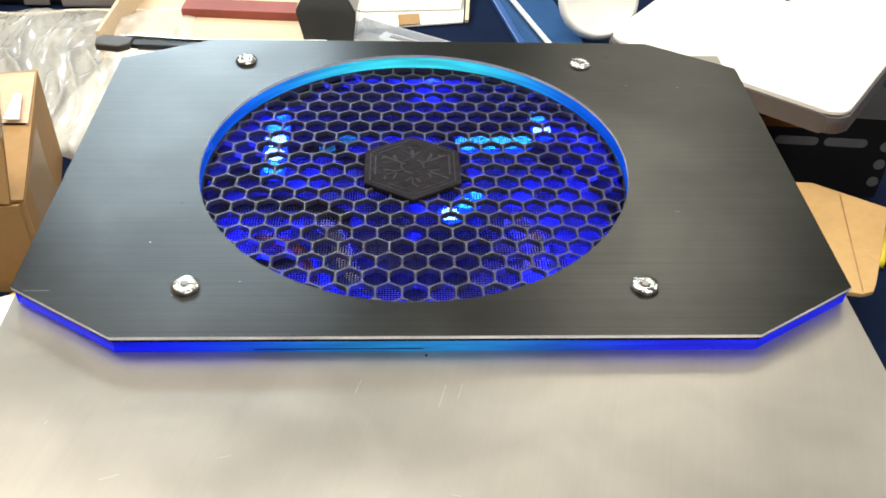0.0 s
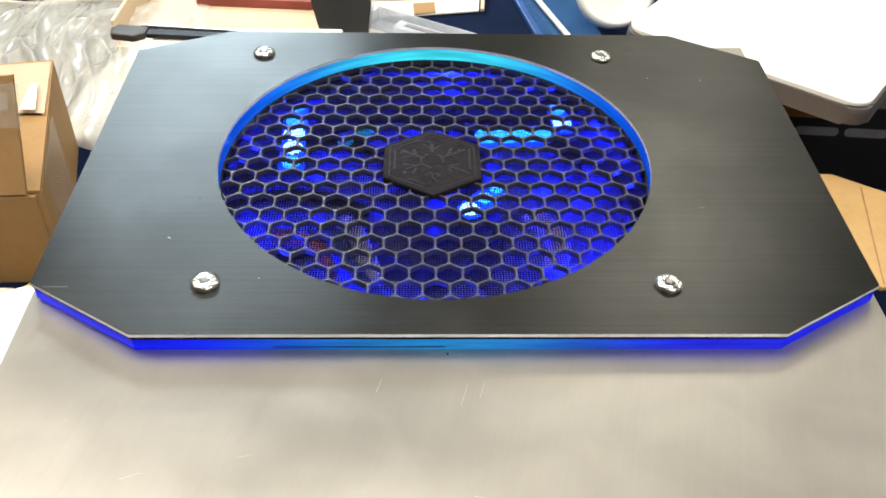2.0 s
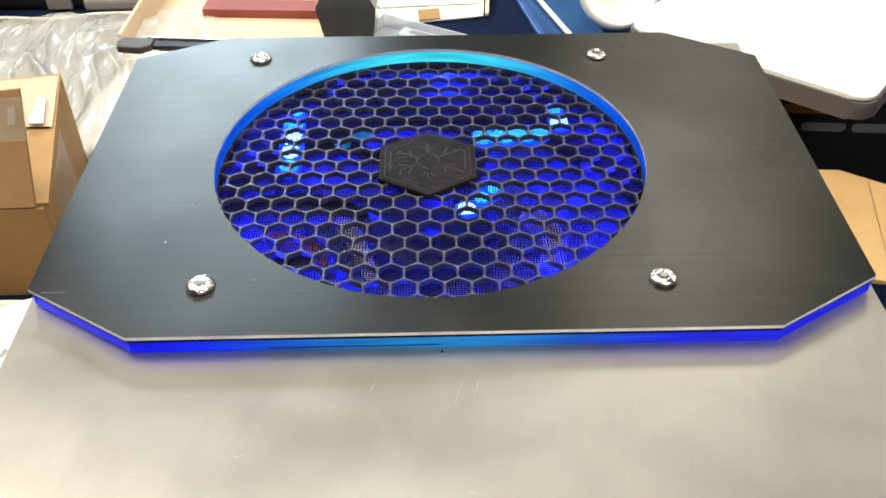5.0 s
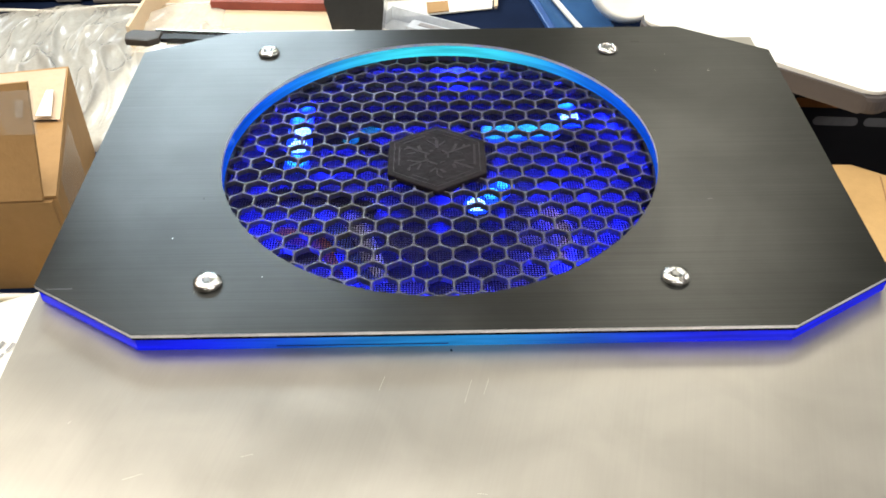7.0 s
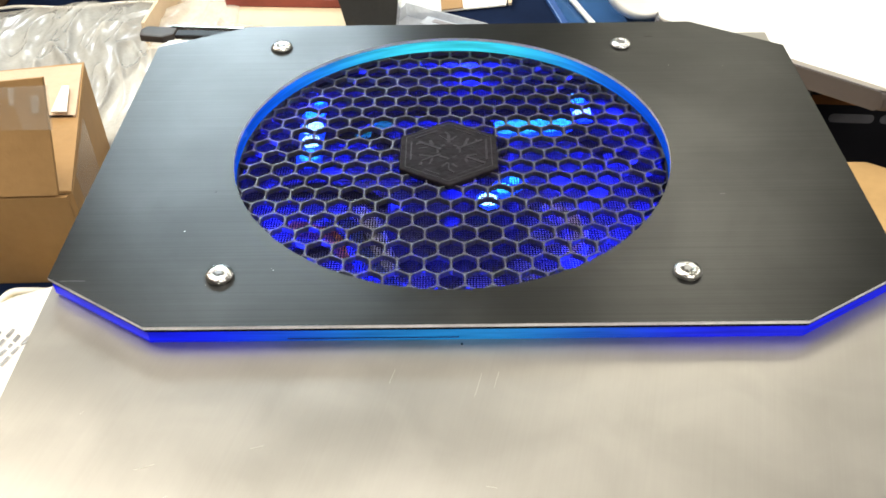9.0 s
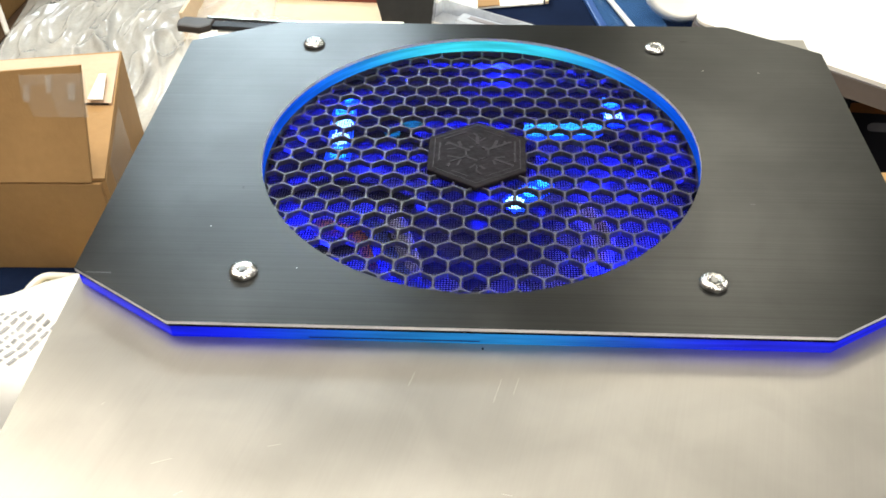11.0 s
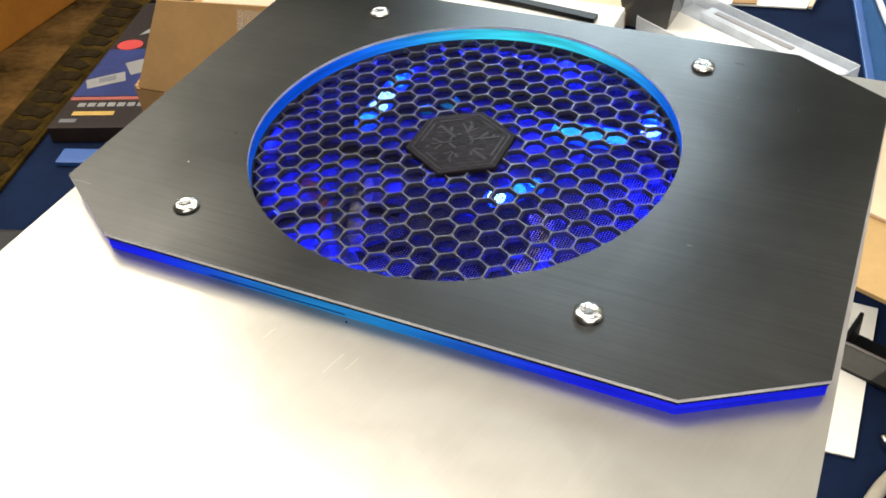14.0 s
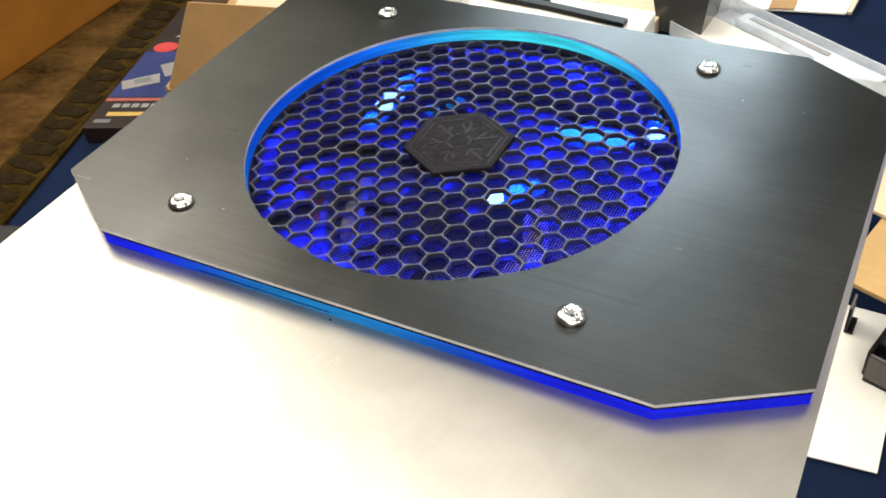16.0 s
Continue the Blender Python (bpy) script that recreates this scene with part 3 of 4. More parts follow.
def grille():
    g = thing("fan_grille", "dark grey honeycomb fan grille with a hexagonal centre boss", "fan grille", pose(0, 0, 0))
    pitch, wall, zt, zb = 0.0100, 0.00118, 0.0022, -0.0002
    R, r = pitch / math.sqrt(3), (pitch - wall) / math.sqrt(3)
    CX, CY = 0.0045, 0.0
    bm = bmesh.new()
    cache = {}
    rim = HOLE - 0.0004

    def vert(p, z):
        d = math.hypot(*p)
        x, y = p if d <= rim else (p[0] * rim / d, p[1] * rim / d)
        key = (round(x, 5), round(y, 5), round(z, 5))
        if key not in cache:
            cache[key] = bm.verts.new((x, y, z))
        return cache[key]

    def face(*vs):
        vs = list(dict.fromkeys(vs))
        if len(vs) > 2 and not bm.faces.get(vs):
            bm.faces.new(vs)

    def corners(cx, cy, rad, fillet):
        """A hexagon whose corners are rounded by three points each."""
        out = []
        for k in range(6):
            a = radians(30 + 60 * k)
            for da, q in ((-fillet, 0.985), (0, 0.965), (fillet, 0.985)):
                out.append((cx + rad * q * math.cos(a + da), cy + rad * q * math.sin(a + da)))
        return out
    for j in range(-12, 13):
        for i in range(-12, 13):
            cx, cy = CX + pitch * (i + 0.5 * (j % 2)), CY + pitch * math.sqrt(3) / 2 * j
            if math.hypot(cx, cy) > rim + 0.006:
                continue
            outer = [(cx + R * math.cos(radians(30 + 60 * k)), cy + R * math.sin(radians(30 + 60 * k))) for k in range(6)]
            loops = [(corners(cx, cy, r + 0.00018, 0.11), zt), (corners(cx, cy, r, 0.11), zt - 0.00025), (corners(cx, cy, r, 0.11), zb)]
            top = loops[0][0]
            low = loops[-1][0]
            for k in range(6):
                n = (k + 1) % 6
                for ring_, z in ((top, zt), (low, zb)):
                    o0, o1 = vert(outer[k], z), vert(outer[n], z)
                    p = [vert(ring_[3 * k + q], z) for q in range(3)] + [vert(ring_[3 * n], z)]
                    face(o0, p[0], p[1])
                    face(o0, p[1], p[2])
                    face(o0, p[2], p[3], o1)
            for (la, za), (lb, zb_) in zip(loops, loops[1:]):
                for q in range(18):
                    w = (q + 1) % 18
                    face(vert(la[q], za), vert(la[w], za), vert(lb[w], zb_), vert(lb[q], zb_))
    part("honeycomb", bm, M_GRILLE, g, "open honeycomb of thin plastic walls")
    ring = bmesh.new()
    k = 160
    rows = []
    for rad, z in ((HOLE + 0.006, -0.0006), (HOLE + 0.006, 0.0002), (rim, 0.0002), (rim, -0.0006)):
        rows.append([ring.verts.new((rad * math.cos(2 * math.pi * q / k), rad * math.sin(2 * math.pi * q / k), z)) for q in range(k)])
    for a, b in zip(rows, rows[1:] + rows[:1]):
        for q in range(k):
            ring.faces.new((a[q], a[(q + 1) % k], b[(q + 1) % k], b[q]))
    part("outer_ring", ring, M_GRILLE, g)
    hexa = [(0.0240 * math.cos(radians(30 + 60 * q)), 0.0240 * math.sin(radians(30 + 60 * q))) for q in range(6)]
    hexa = [(x - 0.0012, y + 0.0010) for x, y in hexa]
    boss = part("boss", prism(hexa, 0.0006, 0.0034, 0.0007, segments=3), M_BOSS, g, "black hexagonal boss with a raised star pattern")
    bx, by, bz = -0.0012, 0.0010, 0.0034
    rimh = bmesh.new()
    for q in range(6):
        a0, a1 = radians(30 + 60 * q), radians(90 + 60 * q)
        p, o = 0.0208, 0.0213
        prism([(bx + e * math.cos(a_), by + e * math.sin(a_)) for e, a_ in ((p, a0), (p, a1), (o, a1), (o, a0))], bz, bz + 0.00014, bm=rimh)
    part("boss_rim", rimh, M_BOSS_LINE, boss)
    arms = bmesh.new()
    rnd = random.Random(21)

    def bar(a, x0, y0, x1, y1, w):
        """A raised line in the frame of arm a, worn away at a random end."""
        cut0, cut1 = rnd.uniform(0, 0.4), rnd.uniform(0.55, 1.0)
        x0, y0, x1, y1 = x0 + (x1 - x0) * cut0, y0 + (y1 - y0) * cut0, x0 + (x1 - x0) * cut1, y0 + (y1 - y0) * cut1
        d = Vector((x1 - x0, y1 - y0)).normalized()
        nrm = Vector((-d.y, d.x)) * w * rnd.uniform(0.9, 2.8)
        pts = [(x0 + nrm.x, y0 + nrm.y), (x0 - nrm.x, y0 - nrm.y), (x1 - nrm.x, y1 - nrm.y), (x1 + nrm.x, y1 + nrm.y)]
        prism([(bx + x * math.cos(a) - y * math.sin(a), by + x * math.sin(a) + y * math.cos(a)) for x, y in pts], bz, bz + rnd.uniform(0.00010, 0.00024), bm=arms)
    for q in range(6):
        a = radians(60 * q + 30)
        bar(a, 0.003, 0, 0.019, 0, 0.00028)
        bar(a, 0.0075, 0, 0.0125, 0.0045, 0.00024)
        bar(a, 0.0075, 0, 0.0125, -0.0045, 0.00024)
        bar(a, 0.013, 0, 0.016, 0.003, 0.0002)
        bar(a, 0.0055, 0.0, 0.00275, 0.0048, 0.00022)
        bar(a, 0.0185, 0.0, 0.0093, 0.0161, 0.00018)
    part("boss_relief", arms, M_BOSS_LINE, boss)


grille()


def dust_filter():
    f = thing("dust_filter", "fine woven black dust filter under the grille", "dust filter", pose(0, 0, -0.0006))
    bm = bmesh.new()
    p, w, R = 0.00108, 0.00020, 0.0898
    n = int(R / p)
    for k in range(-n, n + 1):
        u = k * p
        h = math.sqrt(max(1e-6, R * R - u * u))
        box(-h, h, u - w, u + w, -0.0001, 0.0001, bm=bm)
        box(u - w, u + w, -h, h, 0.0, 0.0002, bm=bm)
    tagged(part("weave", bm, M_MESH, f, "fine woven threads"), kind="stuff")
    ring = lathe([(0.0895, -0.0016), (0.0970, -0.0016), (0.0970, -0.0003), (0.0895, -0.0003)], 96)
    fs = [q for q in ring.faces if len(q.verts) > 4]
    bmesh.ops.delete(ring, geom=fs, context="FACES_ONLY")
    part("rim", ring, M_DARK, f)


dust_filter()


def fan():
    f = thing("case_fan", "large smoke-tinted case fan with lit blue lamps", "fan", pose(0, 0, -0.048))
    ring = bmesh.new()
    k = 96
    rows = [[ring.verts.new((r * math.cos(2 * math.pi * q / k), r * math.sin(2 * math.pi * q / k), z)) for q in range(k)] for r, z in ((0.1035, -0.012), (0.1075, -0.012), (0.1075, 0.030), (0.1035, 0.030))]
    for a, b in zip(rows, rows[1:] + rows[:1]):
        for q in range(k):
            ring.faces.new((a[q], a[(q + 1) % k], b[(q + 1) % k], b[q]))
    part("frame", ring, M_FAN, f, "dark round fan frame", True)
    part("hub", lathe([(0.0005, -0.010), (0.030, -0.010), (0.031, 0.016), (0.029, 0.019), (0.0005, 0.0195)], 48), M_FAN, f, "round fan hub", True)
    for b in range(9):
        bm = bmesh.new()
        g = []
        for i in range(11):
            u = i / 10
            rad = 0.0295 + u * 0.071
            row = []
            for j in range(7):
                v = j / 6 - 0.5
                a = 2 * math.pi * b / 9 + 0.35 * u * u + v * (0.72 - 0.03 * u)
                row.append((rad * math.cos(a), rad * math.sin(a), 0.004 + v * 0.010 * (1 - 0.35 * u) + 0.003 * (1 - 4 * v * v)))
            g.append(row)
        top = [[bm.verts.new(p) for p in row] for row in g]
        low = [[bm.verts.new((p[0], p[1], p[2] - 0.0014)) for p in row] for row in g]
        for i in range(10):
            for j in range(6):
                bm.faces.new((top[i][j], top[i + 1][j], top[i + 1][j + 1], top[i][j + 1]))
                bm.faces.new((low[i][j + 1], low[i + 1][j + 1], low[i + 1][j], low[i][j]))
        for i in range(10):
            for j in (0, 6):
                bm.faces.new((top[i][j], top[i + 1][j], low[i + 1][j], low[i][j]))
        for i in (0, 10):
            for j in range(6):
                bm.faces.new((top[i][j], top[i][j + 1], low[i][j + 1], low[i][j]))
        part("blade", bm, M_BLADE, f, "curved translucent fan blade" if b == 0 else "", True)
    # lamps some way under the filter, on short glowing strips added as their halo
    for ax, ay, bx, by, wide, lamps in ((-0.0690, 0.0840, -0.0665, 0.0250, 0.0060, ((0.06, 0.0040, 0), (0.26, 0.0048, 0), (0.47, 0.0054, 1), (0.67, 0.0048, 1), (0.87, 0.0044, 0))),
                                        (0.0210, 0.0545, 0.0580, 0.0575, 0.0085, ((0.14, 0.0058, 0), (0.42, 0.0064, 0), (0.70, 0.0062, 0), (0.90, 0.0042, 0))),
                                        (0.0630, 0.0860, 0.0655, 0.0590, 0.0050, ((0.22, 0.0044, 0), (0.70, 0.0046, 1))),
                                        (0.0310, 0.0150, 0.0125, -0.0060, 0.0060, ((0.15, 0.0026, 0), (0.45, 0.0036, 0), (0.83, 0.0042, 1)))):
        d = Vector((bx - ax, by - ay)).normalized()
        side = Vector((-d.y, d.x)) * wide
        ends = [(ax + side.x * c + d.x * e * wide, ay + side.y * c + d.y * e * wide) for c, e in ((-0.6, 0.0), (-1, 0.6))]
        ends += [(bx + side.x * c - d.x * e * wide, by + side.y * c - d.y * e * wide) for c, e in ((-1, 0.6), (-0.6, 0.0), (0.6, 0.0), (1, 0.6))]
        ends += [(ax + side.x * c + d.x * e * wide, ay + side.y * c + d.y * e * wide) for c, e in ((1, 0.6), (0.6, 0.0))]
        strip = part("lamp_halo", prism(ends, 0.0265, 0.0275, 0.0003), M_LED_HALO, f, "narrow glowing strip added as the lamps' blue halo")
        for u, rad, core in lamps:
            lens = lathe([(0.0001, 0.0), (rad, 0.0), (rad * 0.93, 0.0010), (rad * 0.5, 0.0017), (0.0001, 0.0019)], 14)
            for v in lens.verts:
                v.co += Vector((ax + (bx - ax) * u, ay + (by - ay) * u, 0.0276))
            part("lamp", lens, M_LED_CORE if core else M_LED, strip, "glowing blue lamp", True)

    for x, y, rad in ((-0.0338, 0.0590, 0.0052), (-0.0425, 0.0500, 0.0040)):
        lens = lathe([(0.0001, 0.0), (rad, 0.0), (rad * 0.9, 0.0012), (0.0001, 0.0020)], 14)
        for v in lens.verts:
            v.co += Vector((x, y, 0.0276))
        part("status_lamp", lens, M_LED_TEAL, f, "dim teal status lamp", True)


fan()


def inner_wires():
    for label, pts, rad, m in (("orange wire under the dust filter", [(-0.066, -0.030), (-0.056, -0.036), (-0.047, -0.041), (-0.040, -0.052)], 0.0034, M_ORANGE_WIRE),
                               ("blue wire under the dust filter", [(-0.050, -0.026), (-0.042, -0.034), (-0.038, -0.046), (-0.026, -0.064), (-0.010, -0.074)], 0.0046, M_BLUE_WIRE),
                               ("off-white wire under the dust filter", [(-0.038, -0.022), (-0.033, -0.032), (-0.028, -0.046), (-0.024, -0.058)], 0.0040, M_PAPER),
                               ("pinkish white connector wire under the filter", [(0.042, -0.018), (0.047, -0.030), (0.050, -0.040), (0.046, -0.054)], 0.0050, M_PINK_WIRE)):
        ob = link("wire", tube([(x, y, -0.0085 - 0.010 * abs(k - 1.4) * 0.3) for k, (x, y) in enumerate(pts)], rad), m, None, True)
        tagged(ob, label, "wire", "wires under the filter")


inner_wires()
# blue fill lights added inside the case, hidden under the rim and the boss
for k in range(8):
    x, y = 0.0965 * math.cos(k * math.pi / 4 + 0.7), 0.0965 * math.sin(k * math.pi / 4 + 0.7)
    d = bpy.data.lights.new("hidden_rim_fill", "POINT")
    d.energy, d.color, d.shadow_soft_size = 0.75, (0.002, 0.006, 1.0), 0.004
    o = new("hidden_rim_fill", d)
    o.location = (x, y, -0.0150)
d = bpy.data.lights.new("hidden_hub_fill", "POINT")
d.energy, d.color, d.shadow_soft_size = 0.14, (0.002, 0.006, 1.0), 0.004
o = new("hidden_hub_fill", d)
o.location = (0, 0.004, -0.0100)


# ---------------------------------------------------------------- left of the case: open carton, bag, cables, mat, retail box
def carton():
    c = thing("cardboard_box", "brown cardboard box, top closed, front flap standing up", "box", pose(-0.333, 0.31, TABLE))
    H, th = 0.104, 0.004
    FR, FL, BR, BL = Vector((0, 0, 0)), Vector((-0.182, -0.004, 0)), Vector((-0.050, 0.21, 0)), Vector((-0.232, 0.176, 0))
    up = Vector((0, 0, H))

    def wall(a, b, mat_=M_CARD):
        return slab([a, b, b + up, a + up], th)
    low = Vector((0, 0, H - 0.006))
    part("front_wall", slab([FL, FR, FR + low, FL + low], th), M_CARD, c)
    part("side_wall", slab([FR, BR, BR + up, FR + low], th), M_CARD, c)
    part("side_wall", slab([BL, FL, FL + low, BL + up], th), M_CARD, c)
    part("back_wall", wall(BR, BL), M_CARD, c)
    inn = Vector((0, 0, 0.002))
    part("bottom", slab([FL + inn, FR + inn, BR + inn, BL + inn], 0.003), M_CARD_IN, c)
    t = Vector((0, 0, H + .001))
    flap = part("front_flap", slab([FL + low + Vector((0.004, 0, 0.001)), FR + low + Vector((-0.007, 0, 0.001)), FR + t + Vector((-0.001, 0.030, 0.092)), FL + t + Vector((0.034, 0.030, 0.080))], th), M_CARD, c, "upright front flap with clear tape")

    def on_flap(x, up, off):
        """A point of the flap's front: x along it, up its slope, off its face."""
        return FR + t + Vector((x - 0.007 + 0.006 * up / 0.091, 0.030 * (up + 0.009) / 0.100 - off, up + 0.30 * off))
    part("tape", slab([on_flap(-0.052, 0.050, 0.0048), on_flap(0.004, 0.050, 0.0048), on_flap(0.004, 0.086, 0.0048), on_flap(-0.052, 0.084, 0.0048)], 0.0005), M_TAPE, flap, "shiny clear tape")
    # glints on the tape, put in as pale film smears
    for dx, dz, w in ((-0.050, 0.062, 0.005), (-0.030, 0.070, 0.004), (-0.012, 0.064, 0.006)):
        part("tape_glint", slab([on_flap(dx, dz, 0.0055), on_flap(dx + w, dz, 0.0055), on_flap(dx + w + 0.002, dz + 0.014, 0.0055), on_flap(dx + 0.001, dz + 0.014, 0.0055)], 0.0003), M_TAPE_GLINT, flap, "pale smear painted as a glint on the tape")
    lid = Vector((0, 0, 0.0005))
    part("top_flap", slab([FL + low + lid + Vector((0, 0.001, 0)), FR + low + lid + Vector((0.0035, 0.001, 0)), BR + t + Vector((0.0035, 0.002, 0)), BL + t + Vector((0, 0.002, 0))], 0.003), M_CARD, c, "closed orange-brown top flap")
    part("inner_flap", slab([BR + t + Vector((-0.172, -0.031, 0.0036)), BR + t + Vector((0.003, -0.003, 0.0036)), BR + t + Vector((0.0250, -0.098, 0.0028)), BR + t + Vector((-0.149, -0.098, 0.0028))], 0.003), M_CARD_INNER, c, "pinkish tan flap folded over the top")
    # the side wall's grey sheen, put in as a pale clear film
    part("side_sheen", slab([FR + Vector((-0.0025, 0.030, 0.012)), FR + Vector((-0.0251, 0.125, 0.012)), FR + Vector((-0.0251, 0.125, 0.096)), FR + Vector((-0.0025, 0.030, 0.096))], 0.0006), M_TAPE, c, "clear film added as a dull sheen on the side")
    # the shadow under the flap's end, put in as a dark strip
    part("flap_shade", slab([BR + t + Vector((-0.020, -0.0978, 0.0006)), BR + t + Vector((0.0225, -0.0978, 0.0006)), BR + t + Vector((0.0225, -0.0976, 0.0026)), BR + t + Vector((-0.020, -0.0976, 0.0026))], 0.0006), M_DARK, c, "dark strip painted as the shade under the flap's end")
    part("taped_edge", slab([BR + t + Vector((0.003, -0.0985, 0.0062)), BR + t + Vector((0.018, -0.0985, 0.0062)), BR + t + Vector((0.006, -0.052, 0.0066)), BR + t + Vector((-0.001, -0.052, 0.0066))], 0.001), M_PAPER, c, "white paper strip on the flap")


carton()


def far_carton():
    c = thing("cardboard_box", "closed orange-brown cardboard box standing on the mat", "box", pose(-0.873, 0.325, TABLE + 0.0045, 0, 0, 1.5))
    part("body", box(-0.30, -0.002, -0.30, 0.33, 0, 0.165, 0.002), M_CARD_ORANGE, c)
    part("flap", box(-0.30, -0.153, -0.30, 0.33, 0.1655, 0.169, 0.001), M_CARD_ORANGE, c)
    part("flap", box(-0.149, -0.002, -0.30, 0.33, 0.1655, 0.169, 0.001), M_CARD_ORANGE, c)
    part("tape", box(-0.176, -0.126, -0.30, 0.33, 0.1692, 0.1696), M_TAPE, c, "clear packing tape")


far_carton()


def cable(name, label, pts, r, m):
    ob = link(name, tube([(x, y, TABLE + z) for x, y, z in pts], r), m, None, True)
    return tagged(ob, label, "cable", "loose cables")


def low_carton():
    c = thing("cardboard_box", "low dark brown cardboard box beside the clear bag", "box", pose(-0.767, 0.865, TABLE + 0.0035, 0, 0, -2))
    part("body", box(-0.13, 0.125, -0.09, 0.08, 0, 0.115, 0.002), M_CARD_DARK, c)
    part("flap", box(-0.13, 0.125, -0.09, -0.003, 0.1155, 0.119, 0.001), M_CARD_DARK, c)
    part("flap", box(-0.13, 0.125, 0.003, 0.08, 0.1155, 0.119, 0.001), M_CARD_DARK, c)
    d = thing("cardboard_sheet", "flat dark brown cardboard sheet under the low box", "cardboard", pose(-0.775, 0.79, TABLE, 0, 0, -2))
    part("sheet", box(-0.12, 0.145, -0.17, 0.16, 0, 0.003, 0.001), M_SHEET, d)
    cable("cable", "pale thin cable leaning on the low box", [(-0.626, 0.744, .006), (-0.634, 0.758, .035), (-0.642, 0.768, .080), (-0.648, 0.772, .124)], 0.0035, M_WHITE)


low_carton()


def mat_runner():
    m = thing("woven_mat", "brown mottled woven mat with a black and gold border", "mat", pose(-0.651, 0.169, TABLE, 0, 0, 106.2))
    part("field", box(-0.05, 0.60, 0.0565, 0.40, 0.0, 0.004, 0.001), M_MAT, m)
    part("border", box(-0.05, 0.60, 0.0, 0.056, 0.0, 0.0042, 0.001), M_MAT_GOLD, m, "gold-brown border with black hooks")
    rnd = random.Random(8)
    hook = prism([(-0.009, -0.024), (0.006, -0.026), (0.011, -0.010), (0.008, 0.004), (0.013, 0.018), (0.006, 0.026), (-0.008, 0.023), (-0.012, 0.008), (-0.008, -0.006)], 0, 0.0012, 0.0004, segments=1)
    me = None
    for k in range(24):
        if me is None:
            ob = part("border_hook", hook, M_MAT_DARK, m)
            me = ob.data
        else:
            ob = new("border_hook", me)
            ob.parent = m
        ob.location = (-0.035 + 0.0270 * k + rnd.uniform(-.003, .003), 0.028 + rnd.uniform(-.003, .003), 0.0042)
        ob.scale = (rnd.uniform(0.85, 1.2), rnd.uniform(0.85, 1.05), 1)
        ob.rotation_euler = (0, 0, radians(-12 + rnd.uniform(-12, 12)))
    part("edge_band", box(-0.05, 0.60, -0.006, -0.0005, 0, 0.0045, 0.001), M_MAT_GOLD, m)


mat_runner()


def retail_box():
    b = thing("retail_box", "flat dark blue retail box with printed white devices", "box", pose(-0.700, 0.312, TABLE, 0, 0, 20))
    part("body", prism([(0.026, -0.028), (0.215, -0.028), (0.215, 0.270), (0.044, 0.270)], 0, 0.020, 0.0012), M_PRINT_DARK, b)
    part("front_print", prism([(0.032, 0.036), (0.213, 0.036), (0.213, 0.145), (0.039, 0.145)], 0.0202, 0.0206), M_PRINT_BLUE, b, "dark blue printed picture")
    part("red_band", box(0.032, 0.213, 0.028, 0.0345, 0.0202, 0.0206), M_RED, b)
    for x in range(9):
        part("writing_bar", box(0.046 + 0.012 * x, 0.055 + 0.012 * x, 0.014, 0.022, 0.0202, 0.0206), M_PRINT_WHITE, b)
    part("yellow_bar", box(0.046, 0.096, -0.004, 0.004, 0.0202, 0.0206), M_PRINT_YELLOW, b)
    part("grey_bar", box(0.036, 0.056, -0.018, -0.011, 0.0202, 0.0206), M_LABEL_GREY, b)
    part("green_badge", prism([(0.147 + 0.010 * math.cos(a * .5236), -0.007 + 0.008 * math.sin(a * .5236)) for a in range(12)], 0.0202, 0.0206), M_PRINT_GREEN, b)
    part("red_badge", prism([(0.062 + 0.017 * math.cos(a * .5236), 0.155 + 0.013 * math.sin(a * .5236)) for a in range(12)], 0.0206, 0.0210), M_PRINT_RED, b)
    part("white_mark", prism([(0.066, 0.180), (0.080, 0.186), (0.074, 0.196)], 0.0206, 0.0210), M_PRINT_WHITE, b)
    for x, y, w, h, a in ((0.088, 0.082, 0.075, 0.042, 20), (0.044, 0.052, 0.045, 0.028, 15)):
        def turned(u, v, a=a, x=x, y=y):
            return (x + u * math.cos(radians(a)) - v * math.sin(radians(a)), y + u * math.sin(radians(a)) + v * math.cos(radians(a)))
        d = part("printed_device", prism([turned(u, v) for u, v in ((0, 0), (w, h * .2), (w * .95, h), (-w * .08, h * .75))], 0.0206, 0.0210), M_PRINT_WHITE, b)
        part("printed_screen", prism([turned(u, v) for u, v in ((w * .3, h * .35), (w * .75, h * .45), (w * .72, h * .8), (w * .27, h * .7))], 0.0210, 0.0213), M_LABEL_GREY, d)


retail_box()


def blue_strip():
    b = thing("plastic_strip", "flat bright blue plastic strip on the tablecloth", "plastic strip", pose(-0.640, 0.256, TABLE, 0, 0, 18))
    part("strip_body", box(0.012, 0.125, 0, 0.026, 0, 0.006, 0.0015), M_BLUE, b)


blue_strip()


